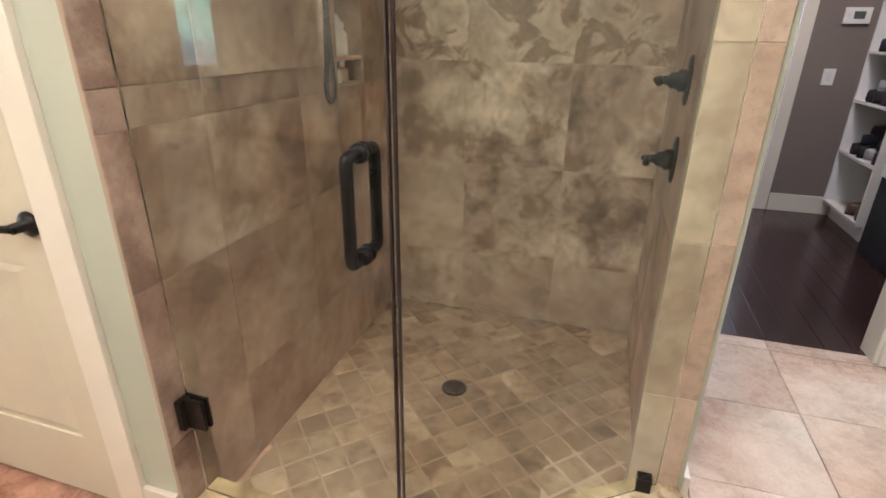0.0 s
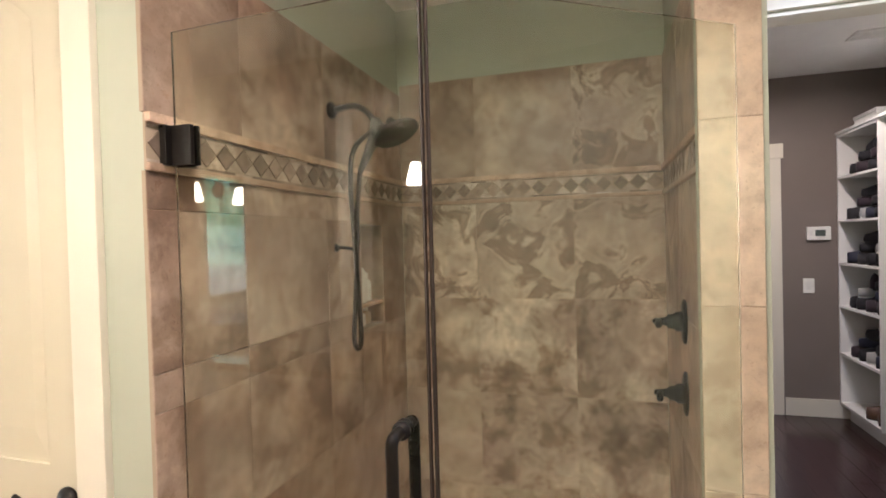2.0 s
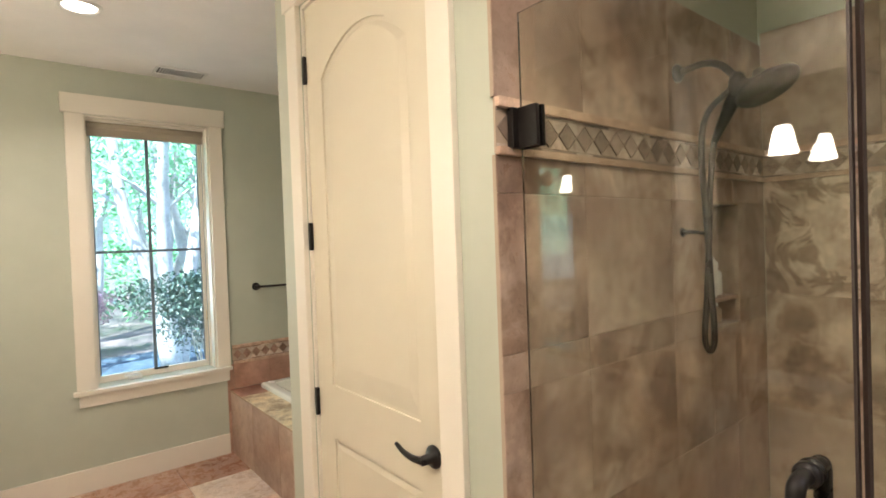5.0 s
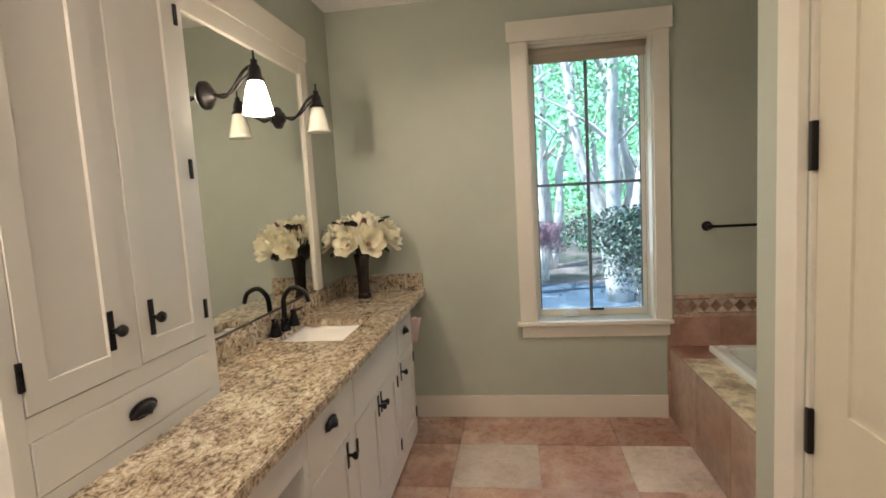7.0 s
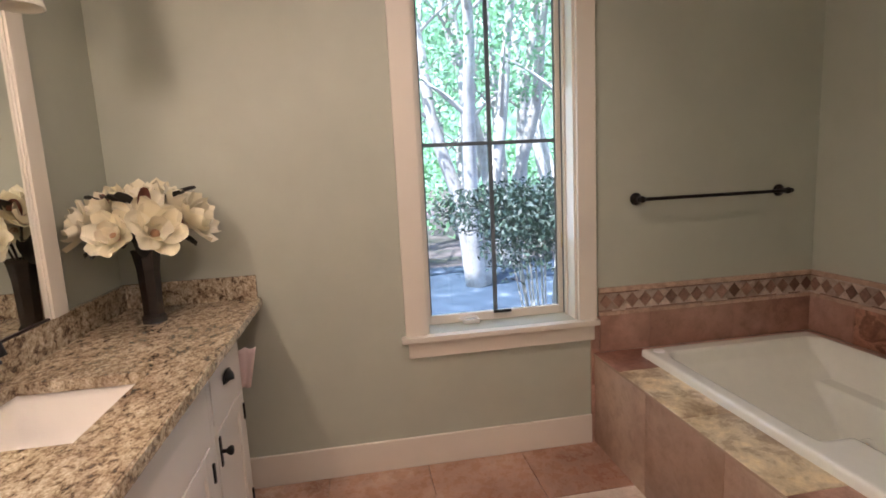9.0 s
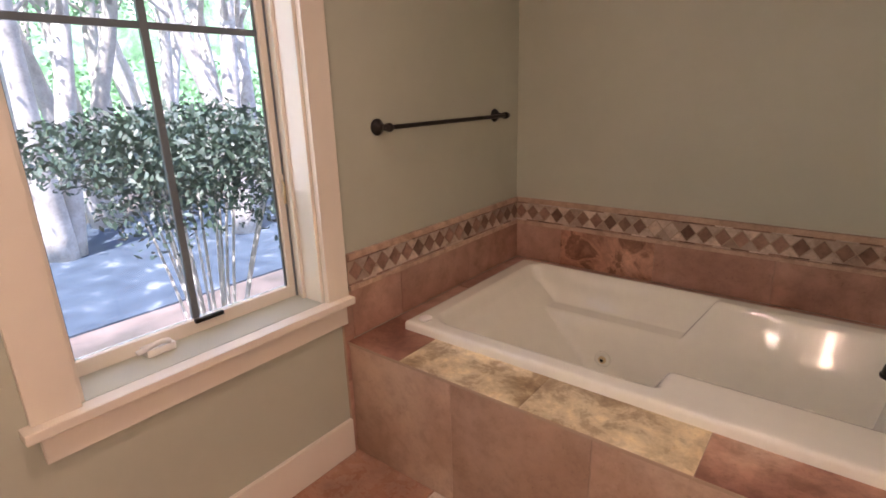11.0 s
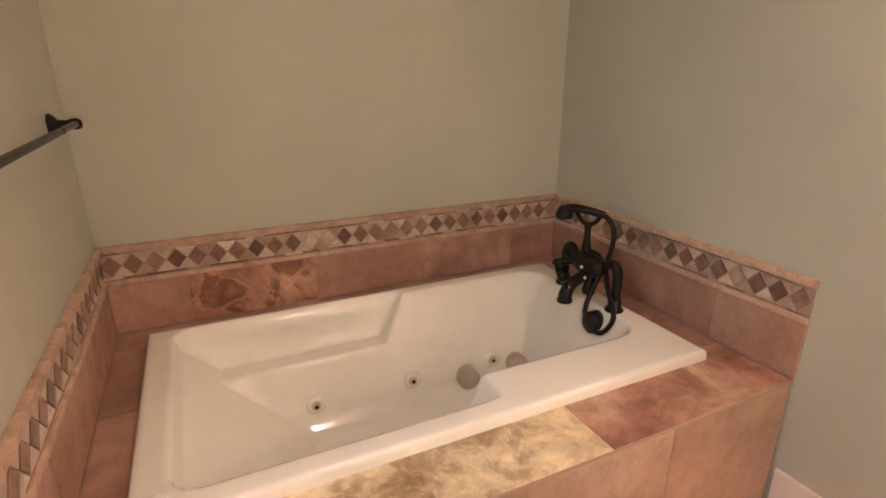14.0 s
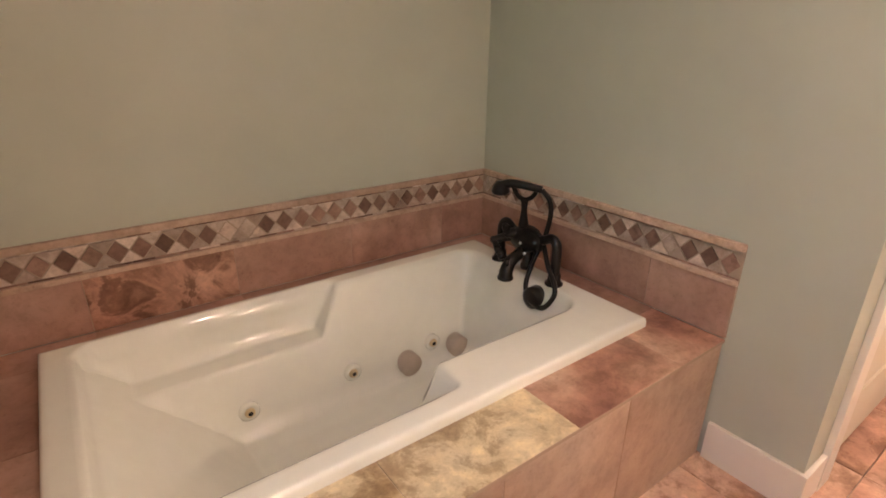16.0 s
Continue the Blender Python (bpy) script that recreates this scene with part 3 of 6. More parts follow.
# ---- the closed door of the water closet ----
def panel_door():
    d = structure(new("door_1"), "cream painted two-panel door with an arched top panel, closed")
    x0, x1, z0, z1, y = DX0 + 0.014, DX1 - 0.014, 0.012, DZ - 0.015, YD + 0.008
    part("leaf", boxes((x0, y + 0.012, z0, x1, y + 0.042, z1), bevel=0.002), DOORP, d)
    st = 0.115
    def frame_of(name, outer, inner):
        """A raised ring between two outlines."""
        bm = bmesh.new()
        n = len(outer)
        rings = [[bm.verts.new((u, yy, v)) for u, v in ring] for ring, yy in ((outer, y + 0.005), (inner, y + 0.005), (inner, y + 0.013), (outer, y + 0.013))]
        for a, b in zip(rings, rings[1:]):
            for i in range(n):
                j = (i + 1) % n
                bm.faces.new((a[i], a[j], b[j], b[i]))
        part(name, bm, DOORP, d)
    zlo, zm0, zm1, zhi = z0 + 0.23, 0.80, 0.995, 2.10
    # bottom half: stiles and rails round a square panel
    frame_of("rails_lower", [(x0, z0), (x1, z0), (x1, (zm0 + zm1) / 2), (x0, (zm0 + zm1) / 2)], [(x0 + st, zlo), (x1 - st, zlo), (x1 - st, zm0), (x0 + st, zm0)])
    arch_in, arch_out, n = [], [], 14
    for i in range(n + 1):
        k = i / n
        u = x1 - st + (x0 - x1 + 2 * st) * k
        arch_in.append((u, zhi + 0.11 * math.sin(math.pi * k) ** 0.8))
        arch_out.append((x1 + (x0 - x1) * k, z1))
    frame_of("rails_upper", [(x0, (zm0 + zm1) / 2), (x1, (zm0 + zm1) / 2)] + arch_out, [(x0 + st, zm1), (x1 - st, zm1)] + arch_in)
    # raised fields
    def field(name, pts):
        cx, cz = sum(p[0] for p in pts) / len(pts), sum(p[1] for p in pts) / len(pts)
        ins = [(cx + (u - cx) * 0.86, cz + (v - cz) * 0.93) for u, v in pts]
        bm = bmesh.new()
        a = [bm.verts.new((u, y + 0.0115, v)) for u, v in pts]
        b = [bm.verts.new((u, y + 0.0065, v)) for u, v in ins]
        for i in range(len(pts)):
            j = (i + 1) % len(pts)
            bm.faces.new((a[i], a[j], b[j], b[i]))
        bm.faces.new(b)
        part(name, bm, DOORP, d)
    e = 0.012
    field("panel", [(x0 + st + e, zlo + e), (x1 - st - e, zlo + e), (x1 - st - e, zm0 - e), (x0 + st + e, zm0 - e)])
    field("panel", [(x0 + st + e, zm1 + e), (x1 - st - e, zm1 + e)] + [(x0 + (x1 - x0) / 2 + (u - x0 - (x1 - x0) / 2) * 0.95, v - e) for u, v in arch_in])
    for z in (2.157, 1.536, 0.914, 0.29):
        h = part("hinge", boxes((x0 - 0.010, y - 0.010, z - 0.052, x0 + 0.006, y + 0.004, z + 0.052), bevel=0.004), BRONZE, d, "dark bronze hinge")
    lx, lz = -1.478, 0.918
    lev = part("lever_handle", lathe([(0.0, 0), (0.032, 0.0), (0.032, -0.006), (0.026, -0.012), (0.014, -0.016), (0.013, -0.045), (0.0, -0.046)], (lx, y, lz), "y", 24), BRONZE, d, "dark bronze lever handle", True)
    grip = tube([(lx, y - 0.042, lz), (lx - 0.04, y - 0.047, lz - 0.002), (lx - 0.085, y - 0.047, lz + 0.004), (lx - 0.118, y - 0.046, lz + 0.016)], lambda k: 0.011 - 0.005 * k, 10)
    part("grip", grip, BRONZE, lev, "", True)
    return d


panel_door()


# ---- window ----
def build_window():
    w = structure(new("window_1"), "cream framed casement window with a dark muntin cross")
    cw, cr = 0.100, 0.090
    f = part("casing", boxes((XW, WY0 - cw, WZ0, XW + 0.022, WY0, WZ1), (XW, WY1, WZ0, XW + 0.022, WY1 + cr, WZ1), bevel=0.003), TRIM, w)
    part("head_casing", boxes((XW, WY0 - cw - 0.02, WZ1 + 0.001, XW + 0.030, WY1 + cr + 0.02, WZ1 + 0.122), bevel=0.003), TRIM, w)
    part("window_sill", boxes((XW - 0.15, WY0 + 0.001, WZ0 - 0.03, XW + 0.002, WY1 - 0.001, WZ0 - 0.001), (XW + 0.001, WY0 - cw - 0.02, WZ0 - 0.026, XW + 0.05, WY1 + cr + 0.004, WZ0), bevel=0.004), TRIM, w)
    part("apron", boxes((XW, WY0 - cw + 0.01, WZ0 - 0.105, XW + 0.02, WY1 + cr - 0.012, WZ0 - 0.027), bevel=0.003), TRIM, w)
    d = 0.16
    part("reveal", boxes((XW - d - 0.03, WY0, WZ0, XW - 0.001, WY0 + 0.012, WZ1), (XW - d - 0.03, WY1 - 0.012, WZ0, XW - 0.001, WY1, WZ1), (XW - d - 0.03, WY0 + 0.012, WZ1 - 0.012, XW - 0.001, WY1 - 0.012, WZ1), bevel=0.001), TRIM, w)
    y0, y1, z0, z1 = WY0 + 0.012, WY1 - 0.012, WZ0, WZ1 - 0.012
    xo = XW - 0.135
    fr = 0.028
    part("window_frame", boxes((xo - 0.03, y0, z0, xo, y0 + fr, z1), (xo - 0.03, y1 - fr, z0, xo, y1, z1), (xo - 0.03, y0 + fr, z0, xo, y1 - fr, z0 + 0.042), (xo - 0.03, y0 + fr, z1 - fr, xo, y1 - fr, z1), bevel=0.004), TRIM, w)
    xg = XW - 0.150
    yy0, yy1, zz0, zz1 = y0 + fr, y1 - fr, z0 + 0.042, z1 - fr
    ym, zm = 0.83, 1.502
    for a, b in ((yy0, ym), (ym, yy1)):
        for c, e in ((zz0, zm), (zm, zz1)):
            p = part("pane", boxes((xg - 0.004, a + 0.001, c + 0.001, xg, b - 0.001, e - 0.001)), PANE, w)
            p.visible_shadow = False
    part("muntin", boxes((xg - 0.010, ym - 0.010, zz0, xg + 0.006, ym + 0.010, zz1), bevel=0.002), MUNTIN, w, "dark grey muntin")
    part("muntin", boxes((xg - 0.009, yy0, zm - 0.009, xg + 0.005, ym - 0.011, zm + 0.009), (xg - 0.009, ym + 0.011, zm - 0.009, xg + 0.005, yy1, zm + 0.009), bevel=0.002), MUNTIN, w, "dark grey muntin")
    part("gasket", boxes((xg - 0.005, yy0 - 0.002, zz0, xg + 0.003, yy0 + 0.007, zz1), (xg - 0.005, yy1 - 0.007, zz0, xg + 0.003, yy1 + 0.002, zz1)), MUNTIN, w)
    # crank and lock
    crank = part("crank", boxes((xo + 0.001, 0.655, WZ0 + 0.001, xo + 0.05, 0.735, WZ0 + 0.024), bevel=0.007), PLASTIC, w, "white folding crank handle")
    part("crank_arm", tube([(xo + 0.045, 0.72, WZ0 + 0.03), (xo + 0.055, 0.69, WZ0 + 0.04), (xo + 0.05, 0.63, WZ0 + 0.028)], 0.008, 8), PLASTIC, crank, "", True)
    part("latch", boxes((xo + 0.001, 0.815, WZ0 + 0.034, xo + 0.014, 0.905, WZ0 + 0.047), bevel=0.003), BRONZE, w, "small black latch")
    part("lock_plate", boxes((xo + 0.001, y1 - 0.018, 1.00, xo + 0.008, y1 - 0.006, 1.07), bevel=0.002), TRIM, w, "cream sash lock")
    part("inner_stop", boxes((xo + 0.036, y1 - 0.012, WZ0 + 0.001, xo + 0.050, y1, z1), (xo + 0.036, y0, WZ0 + 0.001, xo + 0.050, y0 + 0.012, z1), bevel=0.003), TRIM, w)
    part("weather_strip", boxes((xo + 0.001, y1 - 0.006, WZ0 + 0.002, xo + 0.006, y1 - 0.001, z1), (xo + 0.001, y0 + 0.001, WZ0 + 0.002, xo + 0.006, y0 + 0.006, z1)), MUNTIN, w, "grey weather strip")
    part("lock_lever", tube([(xo + 0.006, y1 - 0.012, 1.05), (xo + 0.018, y1 - 0.014, 1.03), (xo + 0.014, y1 - 0.015, 0.975)], 0.0045, 8), STEEL, w, "small lock lever", True)
    return w


build_window()
roller = thing("roller_shade", "rolled up tan fabric shade at the window's top", "window shade")
part("fabric", boxes((XW - 0.10, WY0 + 0.018, 2.262, XW - 0.082, WY1 - 0.018, 2.35), (XW - 0.105, WY0 + 0.018, 2.262, XW - 0.078, WY1 - 0.018, 2.276), bevel=0.004), BLIND, roller)
part("roll", lathe([(0.0, WY0 + 0.016), (0.024, WY0 + 0.016), (0.024, WY1 - 0.016), (0.0, WY1 - 0.016)], (XW - 0.09, 0, 2.335), "y", 20), BLIND, roller, "", True)
part("headrail", boxes((XW - 0.12, WY0 + 0.013, 2.352, XW - 0.04, WY1 - 0.013, 2.363), bevel=0.002), TRIM, roller)


# ---- bathtub and its deck ----
DY, DZT = 1.277, 0.464
tub_deck = structure(link("tub_deck", boxes((XW, DY + 0.012, -0.01, XE, YT, 0.05), (XW, DY + 0.012, 0.05, XE, 1.50, DZT - 0.012), (XW, 2.34, 0.05, XE, YT, DZT - 0.012),
    (XW, 1.50, 0.05, -4.17, 2.34, DZT - 0.012), (-2.62, 1.50, 0.05, XE, 2.34, DZT - 0.012)), GROUT), "travertine tiled bathtub deck")


def bathtub():
    x0, x1, y0, y1, rim = -4.205, -2.585, 1.468, 2.362, 0.500
    tub = thing("bathtub", "white acrylic drop-in whirlpool bathtub set in a stone deck", "bathtub")

    def ss(a, b, v):
        k = min(1.0, max(0.0, (v - a) / (b - a)))
        return k * k * (3 - 2 * k)

    def rounded(x, y, ax, bx, ay, by, r):
        """How deep a point lies inside a rounded rectangle."""
        cx, cy = (ax + bx) / 2, (ay + by) / 2
        qx, qy = abs(x - cx) - (bx - ax) / 2 + r, abs(y - cy) - (by - ay) / 2 + r
        return -(math.hypot(max(qx, 0), max(qy, 0)) + min(max(qx, qy), 0) - r)

    def backrest(x):
        """The slope at the window's end: a short drop from the rim, then a straight fall to the floor."""
        left = max(0.0, x + 4.125)
        return rim - 0.045 * ss(0.0, 0.022, left) - 0.385 * min(1.0, left / 0.40)

    def height(x, y):
        z = rim
        # the deep basin: sloped back-rest at the window's end
        k = ss(-3.36, -3.29, x)
        ay, by = 1.60 + 0.055 * k, 2.293
        d = rounded(x, y, -4.125, -2.68, ay, by, 0.09)
        if d > 0:
            zz = float(np.interp(d, (0.0, 0.010, 0.030, 0.078, 0.105, 0.125, 0.16, 0.22), (rim, rim - 0.022, rim - 0.066, 0.335, 0.175, 0.115, 0.082, 0.07)))
            back = backrest(x)
            z = min(z, max(zz, back))
        # arm rests beside the back-rest
        kk = min(1.0, max(0.0, (-3.305 - x) / 0.10))
        d2 = rounded(x, y, -4.125, -3.20, 1.535, 2.332, 0.07)
        if d2 > 0:
            z = min(z, max(rim - 0.165 * ss(0.0, 0.022, d2) * kk, backrest(x)))
        # eased outer lip
        e = min(x - x0, x1 - x, y - y0, y1 - y)
        if e < 0.014:
            z -= 0.014 - math.sqrt(max(0.0, 0.014 ** 2 - (0.014 - e) ** 2))
        return z

    def stations(a, b, n):
        mid = [a + (b - a) * i / n for i in range(n + 1)]
        return sorted(set([round(v, 4) for v in mid + [a + 0.003, a + 0.007, b - 0.003, b - 0.007]]))
    xs, ys = stations(x0, x1, 150), stations(y0, y1, 90)
    bm = bmesh.new()
    grid = [[bm.verts.new((x, y, height(x, y))) for y in ys] for x in xs]
    for i in range(len(xs) - 1):
        for j in range(len(ys) - 1):
            bm.faces.new((grid[i][j], grid[i + 1][j], grid[i + 1][j + 1], grid[i][j + 1]))
    loop = [grid[i][0] for i in range(len(xs))] + [grid[-1][j] for j in range(1, len(ys))] + [grid[i][-1] for i in range(len(xs) - 2, -1, -1)] + [grid[0][j] for j in range(len(ys) - 2, 0, -1)]
    low = [bm.verts.new((v.co.x, v.co.y, DZT)) for v in loop]
    for i in range(len(loop)):
        j = (i + 1) % len(loop)
        bm.faces.new((loop[i], low[i], low[j], loop[j]))
    part("shell", bm, TUBW, tub, "", True)
    def wall_at(x, z):
        y = 2.30
        while height(x, y) > z and y > 1.9:
            y -= 0.002
        return y
    for x in (-3.70, -3.315, -2.948):
        jy = wall_at(x, 0.172)
        jet = part("jet", lathe([(0.0, 0.02), (0.034, 0.02), (0.035, -0.008), (0.027, -0.014), (0.018, -0.010), (0.0, -0.009)], (x, jy, 0.172), "y", 24), TUBW, tub, "white jet with a brass nozzle", True)
        part("nozzle", lathe([(0.0, -0.008), (0.018, -0.010), (0.016, -0.018), (0.008, -0.019), (0.0, -0.013)], (x, jy, 0.172), "y", 18), STEEL, jet, "brass nozzle ring", True)
        # solid dark plug gives the shade of the nozzle's hole
        part("port", lathe([(0.0, -0.012), (0.008, -0.013), (0.008, -0.0205), (0.0, -0.021)], (x, jy, 0.172), "y", 14), BRONZE, jet, "dark plug in place of the shaded jet opening", True)
    for x in (-3.076, -2.835):
        part("suction_cover", lathe([(0.0, 0.05), (0.047, 0.05), (0.046, -0.012), (0.038, -0.016), (0.0, -0.017)], (x, wall_at(x, 0.130) - 0.022, 0.130), "y", 28), BEIGE, tub, "round beige suction cover", True)
    part("air_button", lathe([(0.0, 0.0), (0.026, 0.0), (0.026, 0.004), (0.020, 0.007), (0.0, 0.008)], (-4.148, 1.523, rim), "z", 24), PLASTIC, tub, "white round air button", True)
    part("overflow", lathe([(0.0, 0.03), (0.043, 0.03), (0.041, -0.012), (0.030, -0.017), (0.0, -0.018)], (-2.717, 1.857, 0.447), "x", 24), BRONZE, tub, "dark bronze overflow plate", True)
    return tub


bathtub()


def tub_filler():
    """Deck-mounted filler with two lever handles, a spout and a hand shower on a cradle."""
    f = thing("tub_faucet", "oil-rubbed bronze tub faucet with hand shower on the bathtub rim", "faucet")
    x, y, z = -2.662, 1.968, 0.636
    base = 0.499
    for dy in (-0.148, 0.148):
        part("riser", tube([(x + 0.012, y + dy, base + 0.02), (x + 0.013, y + dy, base + 0.09), (x + 0.013, y + dy * 0.98, z + 0.012), (x + 0.012, y + dy * 0.82, z + 0.034), (x + 0.008, y + dy * 0.55, z + 0.018), (x, y + dy * 0.2, z)], 0.0185, 16), BRONZE, f, "", True)
        part("foot", lathe([(0.0, 0), (0.034, 0.0), (0.034, 0.008), (0.025, 0.014), (0.023, 0.045), (0.0, 0.046)], (x + 0.012, y + dy, base), "z", 24), BRONZE, f, "", True)
    part("body", lathe([(0.0, -0.085), (0.024, -0.085), (0.032, -0.06), (0.044, -0.03), (0.048, 0.0), (0.044, 0.03), (0.032, 0.06), (0.024, 0.085), (0.0, 0.086)], (x, y, z), "y", 28), BRONZE, f, "", True)
    part("diverter", lathe([(0.0, -0.115), (0.026, -0.115), (0.027, -0.095), (0.021, -0.085), (0.024, -0.03), (0.0, -0.028)], (x, y - 0.018, z), "z", 24), BRONZE, f, "", True)
    part("spout", tube([(x - 0.01, y - 0.01, z - 0.02), (x - 0.05, y - 0.018, z - 0.045), (x - 0.095, y - 0.026, z - 0.058), (x - 0.122, y - 0.032, z - 0.085), (x - 0.128, y - 0.034, z - 0.112)], lambda k: 0.019 + 0.008 * k, 16), BRONZE, f, "", True)
    part("spout_lip", lathe([(0.0, 0.0), (0.022, 0.0), (0.029, 0.002), (0.030, 0.010), (0.025, 0.014), (0.0, 0.015)], (x - 0.128, y - 0.034, z - 0.122), "z", 24), BRONZE, f, "", True)
    for (ax, ay, az), (bx, by, bz), (cx, cy, cz) in (((-0.03, 0.05, 0.004), (-0.088, 0.083, -0.009), (-0.098, 0.02, -0.066)), ((-0.03, 0.03, 0.02), (-0.058, 0.041, 0.020), (-0.078, 0.036, 0.064))):
        h = part("handle", tube([(x + ax, y + ay, z + az), (x + (ax + bx) / 2, y + (ay + by) / 2, z + (az + bz) / 2), (x + bx, y + by, z + bz)], lambda k: 0.019 - 0.005 * k, 14), BRONZE, f, "", True)
        part("knob", lathe([(0.0, -0.013), (0.009, -0.012), (0.015, -0.004), (0.015, 0.004), (0.009, 0.012), (0.0, 0.013)], (x + bx, y + by, z + bz), "x", 18), BRONZE, h, "", True)
        part("lever", tube([(x + bx, y + by, z + bz), (x + (bx + cx) / 2, y + (by + cy) / 2, z + (bz + cz) / 2), (x + cx, y + cy, z + cz)], lambda k: 0.008 + 0.007 * math.sin(2.6 * k), 12), BRONZE, h, "", True)
    for by, bz in ((-0.02, 0.0), (-0.045, -0.034)):
        part("index_button", lathe([(0.0, 0.0), (0.006, 0.0), (0.005, -0.004), (0.0, -0.005)], (x - 0.047, y + by, z + bz), "x", 14), PLASTIC, f, "small white index button", True)
    part("cradle_post", tube([(x, y + 0.015, z + 0.03), (x, y + 0.017, z + 0.055), (x, y + 0.018, z + 0.10), (x, y + 0.02, z + 0.150)], lambda k: 0.016 + 0.004 * math.sin(6.0 * k), 14), BRONZE, f, "", True)
    part("cradle", tube([(x - 0.042, y + 0.040, z + 0.205), (x - 0.025, y + 0.032, z + 0.170), (x, y + 0.02, z + 0.152), (x + 0.012, y - 0.005, z + 0.165), (x + 0.018, y - 0.025, z + 0.195)], 0.009, 12), BRONZE, f, "", True)
    hs = part("hand_shower", tube([(x - 0.062, y + 0.075, z + 0.205), (x - 0.045, y + 0.050, z + 0.214), (x - 0.02, y + 0.01, z + 0.212), (x + 0.022, y - 0.043, z + 0.200)], lambda k: 0.018 - 0.004 * k, 14), BRONZE, f, "", True)
    part("spray_head", lathe([(0.0, -0.024), (0.032, -0.026), (0.035, -0.014), (0.028, 0.006), (0.016, 0.02), (0.0, 0.022)], (x - 0.066, y + 0.082, z + 0.198), "z", 22), BRONZE, hs, "", True)
    part("hose", tube([(x + 0.022, y - 0.043, z + 0.200), (x + 0.040, y - 0.066, z + 0.165), (x + 0.042, y - 0.077, z + 0.111), (x + 0.028, y - 0.068, z + 0.015), (x - 0.005, y - 0.058, z - 0.060), (x - 0.050, y - 0.066, z - 0.150), (x - 0.064, y - 0.105, z - 0.196),
        (x - 0.066, y - 0.165, z - 0.206), (x - 0.050, y - 0.198, z - 0.165), (x - 0.036, y - 0.196, z - 0.119), (x - 0.010, y - 0.13, z - 0.060), (x + 0.018, y - 0.075, z + 0.0), (x + 0.014, y - 0.038, z + 0.042), (x + 0.002, y + 0.01, z + 0.05)], 0.0095, 10), BRONZE, f, "dark flexible hose", True)
    return f


tub_filler()


# ---- towel bar ----
def towel_bar():
    t = thing("towel_bar", "oil-rubbed bronze towel bar on the wall beside the window", "towel bar")
    z, out = 1.203, 0.062
    for y in (1.498, 2.268):
        part("post", lathe([(0.0, 0), (0.030, 0.0), (0.030, 0.006), (0.024, 0.014), (0.013, 0.022), (0.011, 0.042), (0.015, 0.052), (0.016, 0.066), (0.010, 0.076), (0.0, 0.078)], (XW, y, z), "x", 24), BRONZE, t, "", True)
    part("bar", lathe([(0.0, 1.470), (0.008, 1.472), (0.013, 1.486), (0.009, 1.500), (0.0085, 1.52), (0.0085, 2.25), (0.009, 2.268), (0.013, 2.282), (0.008, 2.296), (0.0, 2.298)], (XW + out, 0, z), "y", 16), BRONZE, t, "", True)


towel_bar()


# ---- vanity ----
CY, CT = -0.255, 0.88            # counter's front edge and top
VX0 = -3.96
SINKS = (-3.292, -1.25)


def counter():
    c = thing("countertop", "brown and cream speckled granite worktop with backsplash", "countertop")
    c.location = (0, 0, 0)
    zs = CT - 0.032
    def cut(x):
        return (x - 0.195, x + 0.195)
    bm = bmesh.new()
    x = XW + 0.001
    back, front = YS + 0.001, CY
    s0, s1 = -0.735, -0.405
    for sx in SINKS:
        a, b = cut(sx)
        box(bm, x, back, zs, a, front, CT)
        box(bm, a, back, zs, b, s0, CT)
        box(bm, a, s1, zs, b, front, CT)
        x = b
    box(bm, x, back, zs, -0.30, front, CT)
    bmesh.ops.remove_doubles(bm, verts=bm.verts, dist=0.0005)
    part("slab", bm, GRANITE, c)
    part("edge", boxes((XW + 0.002, front - 0.002, zs - 0.004, -0.30, front + 0.006, CT - 0.003), bevel=0.003), GRANITE, c)
    part("backsplash", boxes((XW + 0.022, YS + 0.001, CT, -2.594, YS + 0.022, CT + 0.1), (-1.805, YS + 0.001, CT, -0.786, YS + 0.022, CT + 0.1), bevel=0.002), GRANITE, c)
    part("side_splash", boxes((XW + 0.001, YS + 0.001, CT, XW + 0.021, CY - 0.01, CT + 0.1), bevel=0.002), GRANITE, c)
    return c


counter()


def basin(sx):
    b = thing("sink", "white rectangular undermount porcelain sink in the granite worktop", "sink", group="vanity sinks")
    bm = bmesh.new()
    x0, x1, y0, y1 = sx - 0.20, sx + 0.20, -0.74, -0.40
    top, dep = CT - 0.033, 0.13
    def loop(i, z, r):
        pts = []
        for cx, cy, a0 in ((x1 - i - r, y1 - i - r, 0), (x0 + i + r, y1 - i - r, 90), (x0 + i + r, y0 + i + r, 180), (x1 - i - r, y0 + i + r, 270)):
            for k in range(6):
                a = radians(a0 + 18 * k)
                pts.append(bm.verts.new((cx + r * math.cos(a), cy + r * math.sin(a), z)))
        return pts
    rings = [loop(-0.015, top, 0.03), loop(0.0, top, 0.03), loop(0.004, top - 0.02, 0.03), loop(0.018, top - dep * 0.8, 0.04), loop(0.05, top - dep, 0.05), loop(0.13, top - dep - 0.006, 0.03)]
    for a, c in zip(rings, rings[1:]):
        for i in range(len(a)):
            j = (i + 1) % len(a)
            bm.faces.new((a[i], a[j], c[j], c[i]))
    bm.faces.new(rings[-1])
    part("bowl", bm, PORCELAIN, b, "", True)
    part("drain", lathe([(0.0, 0), (0.022, 0.0), (0.022, 0.003), (0.012, 0.004), (0.0, 0.002)], (sx, -0.57, top - dep - 0.006), "z", 20), BRONZE, b, "dark bronze drain", True)


